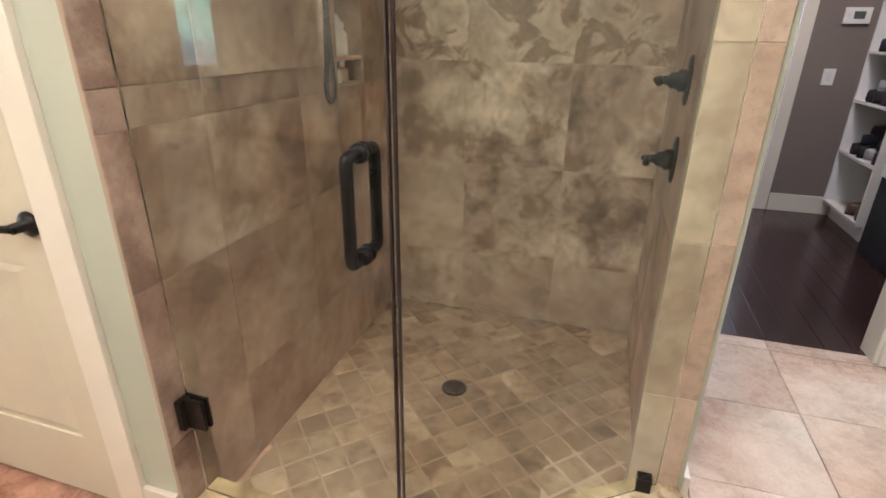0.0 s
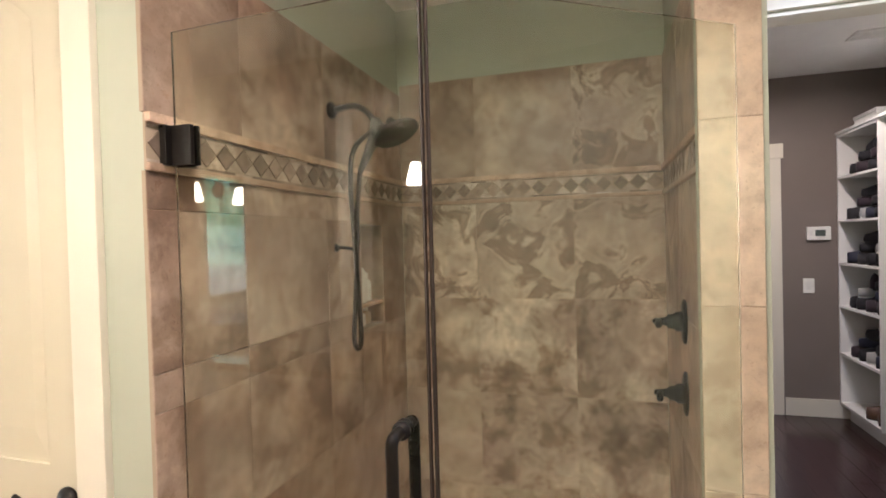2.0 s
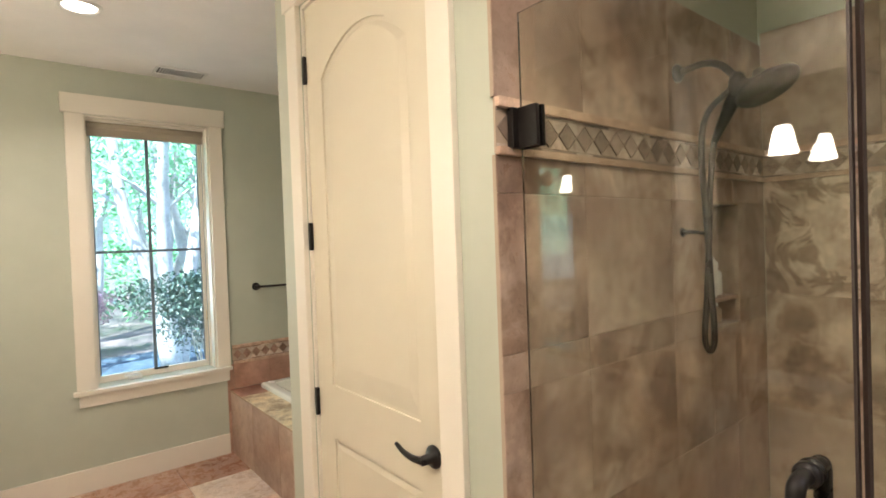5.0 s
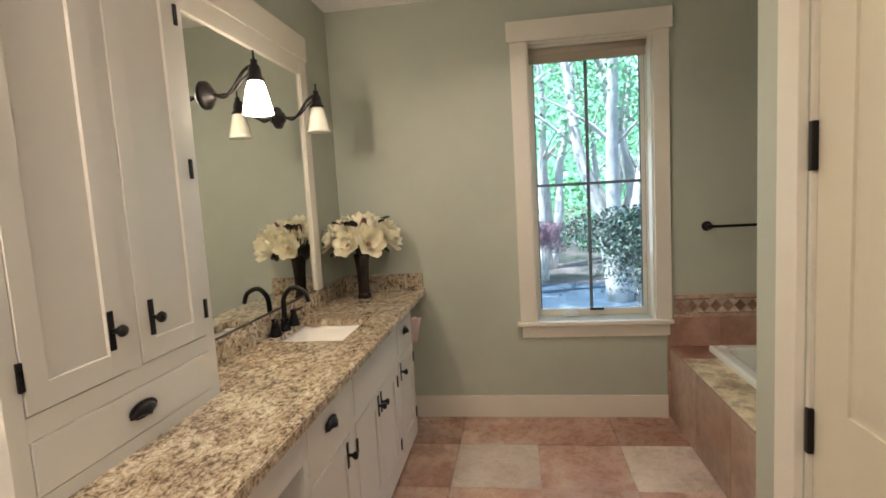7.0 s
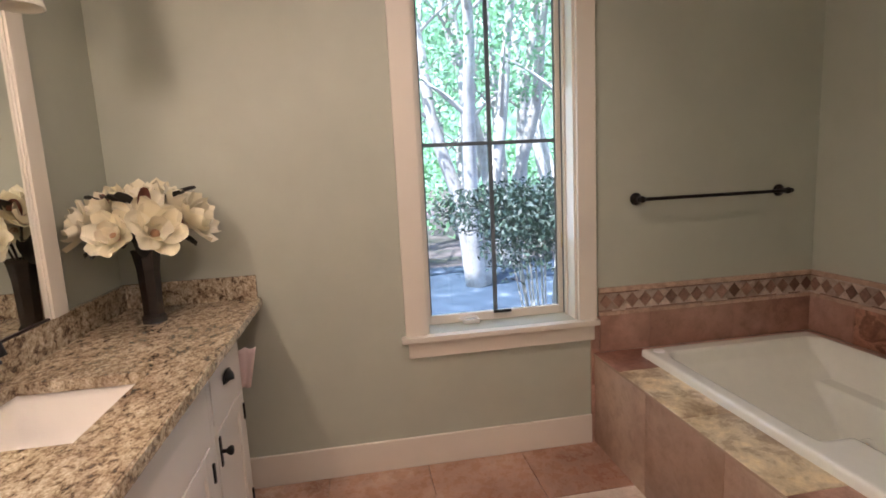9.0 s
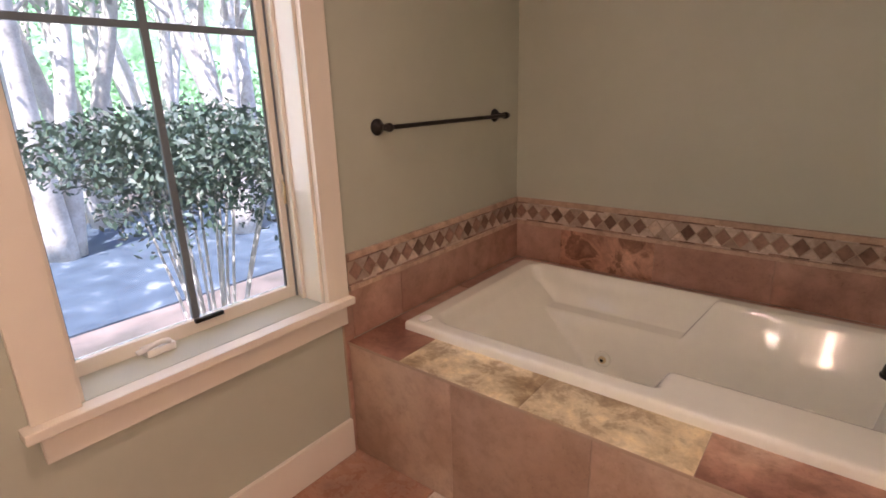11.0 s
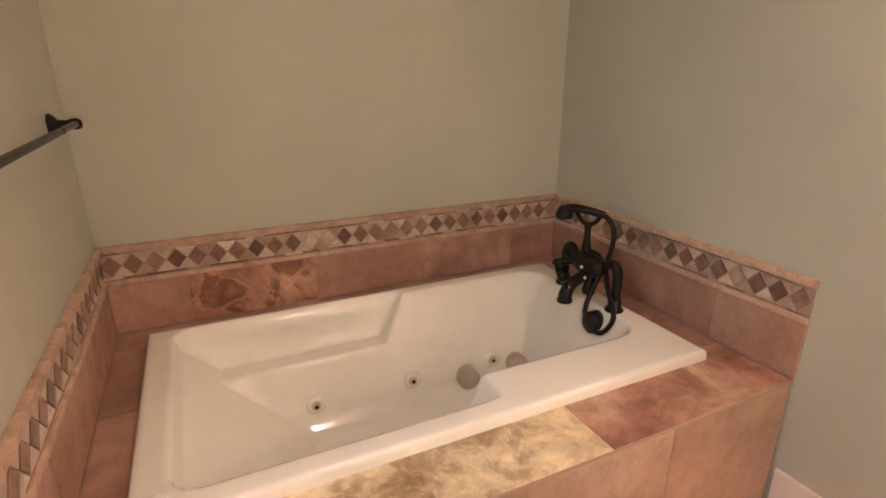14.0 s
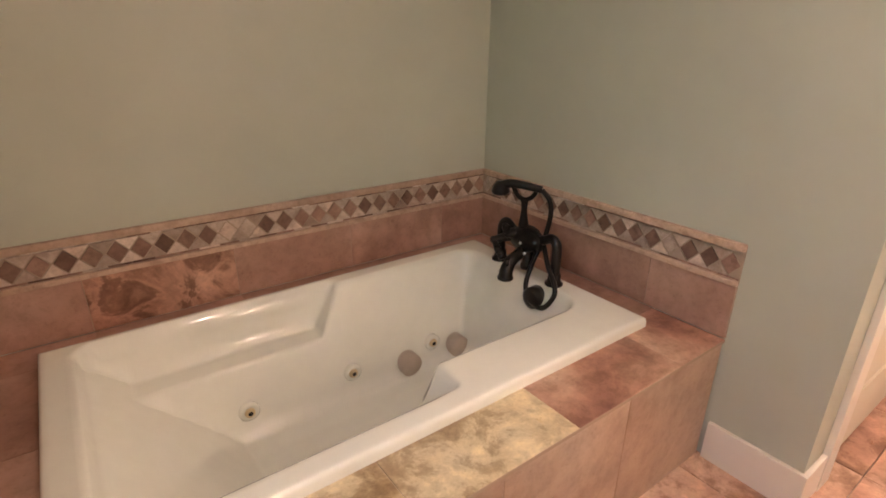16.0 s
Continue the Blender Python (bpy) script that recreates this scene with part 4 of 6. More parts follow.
def sink_faucet(sx):
    f = thing("sink_faucet", "oil-rubbed bronze widespread gooseneck faucet behind the sink", "faucet", group="vanity faucets")
    y, z = -0.752, CT
    sp = part("spout", tube([(sx, y, z + 0.01), (sx, y, z + 0.10), (sx, y + 0.008, z + 0.165), (sx, y + 0.05, z + 0.205), (sx, y + 0.105, z + 0.185), (sx, y + 0.128, z + 0.135)], lambda k: 0.0135 - 0.003 * k, 14), BRONZE, f, "", True)
    part("collar", lathe([(0.0, 0), (0.027, 0), (0.027, 0.006), (0.020, 0.018), (0.018, 0.045), (0.021, 0.052), (0.015, 0.062), (0.0, 0.063)], (sx, y, z), "z", 22), BRONZE, sp, "", True)
    for s in (-1, 1):
        hx = sx + s * 0.10
        h = part("handle", lathe([(0.0, 0), (0.031, 0), (0.030, 0.006), (0.024, 0.026), (0.018, 0.050), (0.014, 0.064), (0.018, 0.070), (0.014, 0.080), (0.0, 0.083)], (hx, y, z), "z", 20), BRONZE, f, "", True)
        part("lever", tube([(hx, y, z + 0.068), (hx + s * 0.02, y + 0.012, z + 0.072), (hx + s * 0.045, y + 0.03, z + 0.08)], lambda k: 0.008 - 0.003 * k, 10), BRONZE, h, "", True)


for sx in SINKS:
    basin(sx)
    sink_faucet(sx)


def shaker(parent, x0, x1, z0, z1, y, kind="door"):
    """An inset front on the plane y, that faces +y."""
    g = 0.003
    d = part(kind, boxes((x0 + g, y - 0.016, z0 + g, x1 - g, y - 0.006, z1 - g), bevel=0.001), CABINET, parent)
    if kind == "door":
        st = min(0.058, (x1 - x0) * 0.22)
        part("stile", boxes((x0 + g, y - 0.007, z0 + g, x0 + st, y + 0.003, z1 - g), bevel=0.0015), CABINET, d)
        part("stile", boxes((x1 - st, y - 0.007, z0 + g, x1 - g, y + 0.003, z1 - g), bevel=0.0015), CABINET, d)
        part("rail", boxes((x0 + st, y - 0.007, z0 + g, x1 - st, y + 0.0025, z0 + st), bevel=0.0015), CABINET, d)
        part("rail", boxes((x0 + st, y - 0.007, z1 - st, x1 - st, y + 0.0025, z1 - g), bevel=0.0015), CABINET, d)
    else:
        part("face", boxes((x0 + g, y - 0.007, z0 + g, x1 - g, y + 0.003, z1 - g), bevel=0.0015), CABINET, d)
    return d


def knob(parent, x, y, z):
    """A bronze knob on a tall backplate."""
    k = part("knob", lathe([(0.0, 0.0), (0.007, 0.0), (0.006, 0.014), (0.012, 0.020), (0.0155, 0.027), (0.013, 0.034), (0.0, 0.037)], (x, y + 0.006, z), "y", 20), BRONZE, parent, "dark bronze knob", True)
    part("backplate", boxes((x - 0.0085, y + 0.0022, z - 0.048, x + 0.0085, y + 0.0075, z + 0.048), bevel=0.0025), BRONZE, k)
    return k


def cup_pull(parent, x, y, z):
    """A half-dome bin pull."""
    bm = bmesh.new()
    n, m, w, h, dep = 16, 6, 0.048, 0.030, 0.024
    rows = []
    for j in range(m + 1):
        b = math.pi / 2 * j / m
        rows.append([bm.verts.new((x + w * math.cos(math.pi * i / n) * math.cos(b) ** 0.6, y + 0.003 + dep * math.sin(b) * math.sin(math.pi * i / n) ** 0.5 if 0 < i < n else y + 0.003, z - h * 0.4 + h * math.sin(math.pi * i / n) * math.cos(b) ** 0.8)) for i in range(n + 1)])
    for a, c in zip(rows, rows[1:]):
        for i in range(n):
            bm.faces.new((a[i], a[i + 1], c[i + 1], c[i]))
    bmesh.ops.remove_doubles(bm, verts=bm.verts, dist=0.0003)
    p = part("cup_pull", bm, BRONZE, parent, "dark bronze cup pull", True)
    mod = p.modifiers.new("thick", "SOLIDIFY")
    mod.thickness = 0.0025
    part("lip", lathe([(0.0, -0.0), (0.05, 0.0), (0.05, 0.0022), (0.0, 0.0022)], (0, 0, 0), "y", 24), BRONZE, p).matrix_local = pose(x, y + 0.003, z + 0.002) @ Matrix.Diagonal((1, 1, 0.45, 1))
    return p


def small_hinge(parent, x, y, z):
    part("hinge", boxes((x - 0.006, y + 0.001, z - 0.030, x + 0.006, y + 0.009, z + 0.030), bevel=0.003), BRONZE, parent, "dark bronze hinge")


FY = -0.285
group_base = "vanity base cabinets"


def base_cabinet(x0, x1, label, layout, flip=False):
    c = thing("vanity_cabinet", label, "cabinet", group=group_base)
    body = boxes((x0, YS + 0.001, 0.09, x0 + 0.018, FY - 0.018, CT - 0.034), (x1 - 0.018, YS + 0.001, 0.09, x1, FY - 0.018, CT - 0.034), (x0 + 0.018, YS + 0.001, 0.09, x1 - 0.018, FY - 0.018, 0.108),
        (x0 + 0.018, YS + 0.001, 0.108, x1 - 0.018, YS + 0.012, CT - 0.034), (x0, YS + 0.05, 0.0, x1, FY - 0.08, 0.09))
    part("body", body, CABINET, c)
    f = 0.030
    part("face_frame", boxes((x0, FY - 0.018, 0.06, x0 + f, FY, CT - 0.034), (x1 - f, FY - 0.018, 0.06, x1, FY, CT - 0.034), (x0 + f, FY - 0.018, CT - 0.06, x1 - f, FY, CT - 0.034), (x0 + f, FY - 0.018, 0.06, x1 - f, FY, 0.12),
        (x0 + f, FY - 0.018, 0.625, x1 - f, FY, 0.655), bevel=0.001), CABINET, c)
    if layout == "narrow":
        d = shaker(c, x0 + f, x1 - f, 0.655, CT - 0.06, FY, "drawer_front")
        cup_pull(d, (x0 + x1) / 2, FY + 0.003, 0.745)
        d = shaker(c, x0 + f, x1 - f, 0.12, 0.625, FY)
        knob(d, x0 + f + 0.05 if flip else x1 - f - 0.03, FY, 0.56)
        for z in (0.54, 0.20):
            small_hinge(d, x1 - f + 0.004 if flip else x0 + f - 0.004, FY, z)
    else:
        shaker(c, x0 + f, x1 - f, 0.655, CT - 0.06, FY, "false_front")
        m = (x0 + x1) / 2
        for a, b, s in ((x0 + f, m, -1), (m, x1 - f, 1)):
            d = shaker(c, a, b, 0.12, 0.625, FY)
            knob(d, m + s * 0.024, FY, 0.565)
            for z in (0.54, 0.20):
                small_hinge(d, a - 0.004 if s < 0 else b + 0.004, FY, z)
    return c


base_cabinet(VX0, -3.548, "white painted vanity cabinet with one drawer and a door", "narrow")
base_cabinet(-3.546, -2.803, "white painted sink cabinet with two paneled doors", "double")
base_cabinet(-2.801, -2.360, "white painted vanity cabinet with drawer and door beside knee space", "narrow", True)
base_cabinet(-1.55, -0.80, "white painted sink cabinet with two paneled doors", "double")
knee = thing("knee_drawer", "white painted apron drawer above the vanity's knee space", "drawer")
part("front", boxes((-2.358, FY - 0.018, 0.72, -1.552, FY, CT - 0.034), bevel=0.002), CABINET, knee)
knee_front = part("drawer_front", boxes((-2.30, FY, 0.735, -1.62, FY + 0.006, CT - 0.05), bevel=0.002), CABINET, knee)
cup_pull(knee_front, -1.96, FY + 0.009, 0.785)
part("box", boxes((-2.358, YS + 0.05, 0.74, -1.552, FY - 0.019, CT - 0.04)), CABINET, knee)


def tower():
    """The shallow cupboard that stands on the counter."""
    x0, x1, y, z0, z1 = -2.505, -1.812, -0.615, CT, 2.42
    c = thing("tower_cabinet", "tall white painted two-door cupboard standing on the granite", "cabinet")
    part("body", boxes((x0, YS + 0.001, z0, x0 + 0.02, y - 0.018, z1), (x1 - 0.02, YS + 0.001, z0, x1, y - 0.018, z1), (x0 + 0.02, YS + 0.001, z1 - 0.02, x1 - 0.02, y - 0.018, z1), (x0 + 0.02, YS + 0.001, z0, x1 - 0.02, YS + 0.012, z1 - 0.02)), CABINET, c)
    f = 0.042
    m = (x0 + x1) / 2
    part("face_frame", boxes((x0, y - 0.018, z0, x0 + f, y, z1), (x1 - f, y - 0.018, z0, x1, y, z1), (x0 + f, y - 0.018, z0, x1 - f, y, z0 + 0.035), (x0 + f, y - 0.018, 1.035, x1 - f, y, 1.085), (x0 + f, y - 0.018, z1 - 0.07, x1 - f, y, z1), (m - 0.022, y - 0.018, 1.085, m + 0.022, y, z1 - 0.07), bevel=0.001), CABINET, c)
    part("cornice", boxes((x0 - 0.02, YS + 0.001, z1 + 0.001, x1 + 0.02, y + 0.03, z1 + 0.05), bevel=0.008), CABINET, c)
    d = shaker(c, x0 + f, x1 - f, z0 + 0.035, 1.035, y, "drawer_front")
    cup_pull(d, m, y + 0.003, 0.975)
    for a, b, s in ((x0 + f, m - 0.022, -1), (m + 0.022, x1 - f, 1)):
        d = shaker(c, a, b, 1.085, z1 - 0.07, y)
        knob(d, (b - 0.048) if s < 0 else (a + 0.048), y, 1.20)
        for z in (1.17, 1.60, 2.05):
            small_hinge(d, a - 0.004 if s < 0 else b + 0.004, y, z)
    return c


tower()


# ---- mirrors and sconces ----
def wall_mirror(x0, x1, z0, z1):
    m = thing("wall_mirror", "large mirror in a wide cream wooden frame above the vanity", "mirror", group="vanity mirrors")
    f, y = 0.085, YS
    part("glass", boxes((x0 + f - 0.01, y + 0.004, z0 + 0.001, x1 - f + 0.01, y + 0.012, z1 - f + 0.01)), MIRROR, m, "mirror glass")
    part("frame_side", boxes((x0, y, z0, x0 + f, y + 0.026, z1 - 0.001), bevel=0.003), TRIM, m)
    part("frame_side", boxes((x1 - f, y, z0, x1, y + 0.026, z1 - 0.001), bevel=0.003), TRIM, m)
    part("frame_head", boxes((x0 - 0.012, y, z1, x1 + 0.012, y + 0.032, z1 + 0.13), (x0 + f, y, z1 - f, x1 - f, y + 0.024, z1 - 0.001), bevel=0.003), TRIM, m)
    part("bottom_channel", boxes((x0 + f + 0.009, y + 0.0125, z0, x1 - f - 0.009, y + 0.017, z0 + 0.006)), SEAL, m, "thin dark bottom channel")
    part("stile_foot", boxes((x1 - f, y, CT + 0.001, x1, y + 0.026, z0 - 0.001), bevel=0.003), TRIM, m)
    part("bead", boxes((x0 + f - 0.001, y + 0.0122, z0, x0 + f + 0.008, y + 0.019, z1 - f), bevel=0.002), TRIM, m)
    part("bead", boxes((x1 - f - 0.008, y + 0.0122, z0, x1 - f + 0.001, y + 0.019, z1 - f), bevel=0.002), TRIM, m)
    return m


wall_mirror(-3.868, -2.508, CT + 0.101, 2.265)
wall_mirror(-1.79, -0.70, CT + 0.101, 2.265)


def sconce(x, on, z=1.905):
    s = thing("wall_sconce", "bronze sconce with a white glass bell shade, " + ("lit" if on else "unlit") + ", on the mirror", "wall lamp", group="mirror sconces")
    y = YS + 0.0125
    part("backplate", lathe([(0.0, 0), (0.052, 0.0), (0.054, 0.006), (0.046, 0.014), (0.030, 0.020), (0.022, 0.034), (0.0, 0.038)], (x, y, z), "y", 28), BRONZE, s, "", True)
    ly = y + 0.205
    part("arm", tube([(x, y + 0.03, z + 0.005), (x, y + 0.075, z - 0.012), (x, y + 0.115, z + 0.020), (x, y + 0.160, z + 0.075), (x, ly, z + 0.100)], 0.0065, 12), BRONZE, s, "", True)
    part("stay", tube([(x, y + 0.05, z - 0.002), (x, y + 0.11, z + 0.004), (x, y + 0.160, z + 0.050), (x, ly, z + 0.080)], 0.004, 10), BRONZE, s, "", True)
    part("socket", lathe([(0.0, 0.150), (0.004, 0.148), (0.005, 0.118), (0.014, 0.112), (0.012, 0.10), (0.022, 0.085), (0.026, 0.05), (0.034, 0.042), (0.034, 0.034), (0.0, 0.033)], (x, ly, z), "z", 22), BRONZE, s, "", True)
    bm = bmesh.new()
    n = 28
    prof = [(0.026, 0.038), (0.033, 0.02), (0.044, -0.025), (0.053, -0.068), (0.056, -0.085)]
    rings = [[bm.verts.new((x + r * math.cos(2 * math.pi * i / n), ly + r * math.sin(2 * math.pi * i / n), z + h)) for i in range(n)] for r, h in prof]
    for a, b in zip(rings, rings[1:]):
        for i in range(n):
            bm.faces.new((a[i], a[(i + 1) % n], b[(i + 1) % n], b[i]))
    sh = part("shade", bm, SHADE if on else SHADE_OFF, s, "glowing white glass shade" if on else "white glass shade", True)
    mod = sh.modifiers.new("thick", "SOLIDIFY")
    mod.thickness = 0.003
    if on:
        sh.visible_shadow = False
        bulb = new("bulb_lamp", bpy.data.lights.new("bulb_lamp", "POINT"))
        bulb.data.energy, bulb.data.color, bulb.data.shadow_soft_size = 0.6 if x < -2 else 0.45, (1.0, 0.80, 0.53), 0.018
        bulb.location = (x, ly, z - 0.03)


for x, on in ((-2.876, True), (-3.488, False), (-1.30, True)):
    sconce(x, on)


# ---- vase of magnolias ----
def magnolias():
    x, y, z = -4.045, -0.585, CT
    v = thing("flower_vase", "dark glass vase of cream artificial magnolias on the granite", "vase", (0, 0, 0))
    part("vase", lathe([(0.0, 0), (0.043, 0.0), (0.044, 0.022), (0.036, 0.034), (0.037, 0.10), (0.041, 0.20), (0.049, 0.255), (0.054, 0.27), (0.050, 0.27), (0.036, 0.20), (0.0, 0.19)], (x, y, z), "z", 8), VASE, v, "dark brown faceted vase")
    rng = random.Random(4)
    def petal(bm, at, d, up, length, width, curl):
        side = d.cross(up).normalized()
        n, m = 6, 5
        g = []
        for i in range(n + 1):
            k = i / n
            w = width * math.sin(math.pi * (0.10 + 0.80 * k ** 1.15)) ** 0.55
            row = []
            for j in range(m):
                s = (j / (m - 1) - 0.5) * 2
                p = at + d * length * k + up * (curl * length * k * k - 0.25 * width * (1 - s * s) + 0.25 * width) + side * w * s * 0.5
                row.append(bm.verts.new(p))
            g.append(row)
        for i in range(n):
            for j in range(m - 1):
                bm.faces.new((g[i][j], g[i + 1][j], g[i + 1][j + 1], g[i][j + 1]))
    heads = []
    for ring, count, r, h, tilt in ((0, 1, 0.0, 0.430, 0.15), (1, 5, 0.098, 0.400, 0.75), (2, 7, 0.158, 0.345, 1.2)):
        for i in range(count):
            a = 2 * math.pi * (i + 0.37 * ring) / count + rng.uniform(-0.15, 0.15)
            heads.append((Vector((x + r * math.cos(a), y + r * math.sin(a), z + h + rng.uniform(-0.015, 0.02))), Vector((math.cos(a) * math.sin(tilt), math.sin(a) * math.sin(tilt), math.cos(tilt))).normalized()))
    for p, n in heads:
        bm = bmesh.new()
        t1 = n.orthogonal().normalized()
        t2 = n.cross(t1)
        size = rng.uniform(0.088, 0.112)
        for layer, cnt, lift in ((0, 6, 0.42), (1, 3, 1.25)):
            for k in range(cnt):
                a = 2 * math.pi * (k + 0.5 * layer) / cnt + rng.uniform(-0.2, 0.2)
                o = t1 * math.cos(a) + t2 * math.sin(a)
                d = (o + n * (lift + rng.uniform(-0.15, 0.15))).normalized()
                petal(bm, p + o * 0.006, d, (n - d * n.dot(d)).normalized(), size * (1 - 0.22 * layer), size * 0.74, 0.22)
        fl = part("flower", bm, PETAL, v, "cream magnolia bloom", True)
        heart = lathe([(0.0, 0.0), (0.013, 0.003), (0.016, 0.016), (0.009, 0.034), (0.0, 0.038)], (0, 0, 0), "z", 10)
        hp = part("heart", heart, PETAL_IN, fl, "reddish flower centre", True)
        hp.matrix_local = Matrix.Translation(p) @ n.to_track_quat("Z", "Y").to_matrix().to_4x4()
    for i in range(16):
        a = 2 * math.pi * i / 16 + rng.uniform(-0.2, 0.2)
        low = i % 3 != 0
        bm = bmesh.new()
        o = Vector((math.cos(a), math.sin(a), -0.25 if low else 0.9)).normalized()
        at = Vector((x, y, z + (0.33 if low else 0.42))) + Vector((math.cos(a), math.sin(a), 0)) * 0.07
        up = (Vector((0, 0, 1)) - o * o.z).normalized()
        petal(bm, at, o, up, rng.uniform(0.10, 0.14), 0.06, -0.3)
        part("leaf", bm, LEAFD, v, "dark leathery leaf", True)
    for i in range(6):
        a = 2 * math.pi * i / 6 + 0.5
        bm = bmesh.new()
        o = Vector((0.45 * math.cos(a), 0.45 * math.sin(a), 1.0)).normalized()
        petal(bm, Vector((x + 0.075 * math.cos(a), y + 0.075 * math.sin(a), z + 0.40)), o, (Vector((math.cos(a), math.sin(a), 0)) - o * o.dot(Vector((math.cos(a), math.sin(a), 0)))).normalized(), rng.uniform(0.085, 0.115), 0.042, 0.15)
        part("leaf_back", bm, LEAF_RUST, v, "rust brown leaf underside", True)
    bm = bmesh.new()
    for i in range(9):
        a = 2 * math.pi * i / 9
        tube([(x + 0.012 * math.cos(a), y + 0.012 * math.sin(a), z + 0.195), (x + 0.03 * math.cos(a), y + 0.03 * math.sin(a), z + 0.29), (x + 0.08 * math.cos(a), y + 0.08 * math.sin(a), z + 0.385)], 0.004, 6, bm)
    part("stems", bm, LEAFD, v)


magnolias()

# cloth hanging over the cabinet's end
towel = thing("hand_towel", "small pale pink cloth hanging on the vanity's end", "towel")
bm = bmesh.new()
rows = []
for j in range(9):
    k = j / 8
    rows.append([bm.verts.new((VX0 - 0.012 - 0.010 * math.sin(i * 1.7) - 0.012 * k, FY - 0.035 + i * 0.014 * (1 - 0.35 * k), 0.765 - 0.155 * k + 0.006 * math.sin(i * 2.1))) for i in range(8)])
for a, b in zip(rows, rows[1:]):
    for i in range(7):
        bm.faces.new((a[i], a[i + 1], b[i + 1], b[i]))
tw = part("cloth", bm, painted("pink_cloth", (0.66, 0.52, 0.49), 0.9), towel, "", True)
tw.modifiers.new("thick", "SOLIDIFY").thickness = 0.006
part("hook", boxes((VX0 - 0.012, FY - 0.035, 0.755, VX0, FY - 0.02, 0.775), bevel=0.002), BRONZE, towel)


# ---- shower: curb, glass, fittings ----
GA, GB, GC = Vector((XL + 0.004, 1.040)), Vector((-0.552, 1.014)), Vector((0.085, PY - 0.004))


def offset_line(pts, d):
    """A polyline moved sideways by d."""
    out = []
    for i, p in enumerate(pts):
        ns = []
        for a, b in ((pts[i - 1], p) if i else (None, None), (p, pts[i + 1]) if i + 1 < len(pts) else (None, None)):
            if a is not None:
                t = (b - a).normalized()
                ns.append(Vector((-t.y, t.x)))
        n = sum(ns, Vector((0, 0))).normalized()
        k = n.dot(ns[0])
        out.append(p + n * d / k)
    return out


line = [Vector((XL + 0.001, 1.035)), GB, Vector((0.160, PY + 0.025))]
curb_out, curb_in = offset_line(line, -0.065), offset_line(line, 0.065)
curb_out[2] = Vector((0.160, curb_out[2].y))
for i, name in ((0, "curb_left"), (1, "curb_right")):
    poly = [tuple(curb_out[i]), tuple(curb_out[i + 1]), tuple(curb_in[i + 1]), tuple(curb_in[i])]
    structure(link(name, chamfered(poly, 0.0, 0.10, "z", 0.006), STONE_DECK), "stone shower curb")


def glass_pane(a, b, z0, z1, thick=0.010):
    t = (b - a).normalized()
    n = Vector((-t.y, t.x)) * thick / 2
    return prism([tuple(a - n), tuple(b - n), tuple(b + n), tuple(a + n)], z0, z1, "z")


def shower_door():
    g = thing("shower_door", "frameless clear glass shower door with bronze hinges and pull, closed", "shower door")
    pn = part("pane", glass_pane(GA + Vector((0.012, 0)), GB - Vector((0.009, 0)), 0.112, 2.02), GLASS, g)
    pn.visible_shadow = False
    for z in (1.755, 0.40):
        h = part("hinge", boxes((XL + 0.002, 1.003, z - 0.046, XL + 0.022, 1.057, z + 0.046), bevel=0.004), BRONZE, g, "dark bronze glass hinge")
        part("clamp", boxes((XL + 0.018, 1.020, z - 0.046, XL + 0.075, 1.032, z + 0.046), (XL + 0.018, 1.044, z - 0.046, XL + 0.075, 1.056, z + 0.046), bevel=0.003), BRONZE, h)
    hx = -0.617
    for s in (-1, 1):
        yy = 1.0175 + s * 0.062
        part("pull", tube([(hx, 1.0175 + s * 0.006, 0.944), (hx, yy - s * 0.012, 0.944), (hx, yy, 0.957), (hx, yy, 1.0), (hx, yy, 1.09), (hx, yy, 1.134), (hx, yy - s * 0.012, 1.147), (hx, 1.0175 + s * 0.006, 1.147)], 0.0125, 14, None, 6), BRONZE, g, "dark bronze D-shaped pull", True)
        for z in (0.944, 1.147):
            part("collar", lathe([(0.0, 0.0), (0.019, 0.0), (0.019, s * 0.010), (0.013, s * 0.016), (0.0, s * 0.017)], (hx, 1.0175 + s * 0.0055, z), "y", 20), BRONZE, g, "", True)
    part("edge_seal", boxes((GB.x - 0.009, GB.y - 0.0065, 0.112, GB.x - 0.005, GB.y + 0.0065, 2.02)), SEAL, g, "dark edge seal")


shower_door()
panel = thing("glass_partition", "fixed clear glass shower partition on the stone curb", "glass partition")
pn = part("pane", glass_pane(GB + Vector((0.006, 0.006)), GC, 0.102, 2.02), GLASS, panel)
pn.visible_shadow = False
tdir = (GC - GB).normalized()
part("edge_seal", glass_pane(GB + Vector((0.002, 0.002)), GB + Vector((0.002, 0.002)) + tdir * 0.004, 0.102, 2.02, 0.014), SEAL, panel, "dark edge seal")
c2 = GC - tdir * 0.05
part("clamp", boxes((c2.x - 0.022, c2.y - 0.02, 0.101, c2.x + 0.022, c2.y + 0.02, 0.15), bevel=0.004), BRONZE, panel, "dark bronze glass clamp")


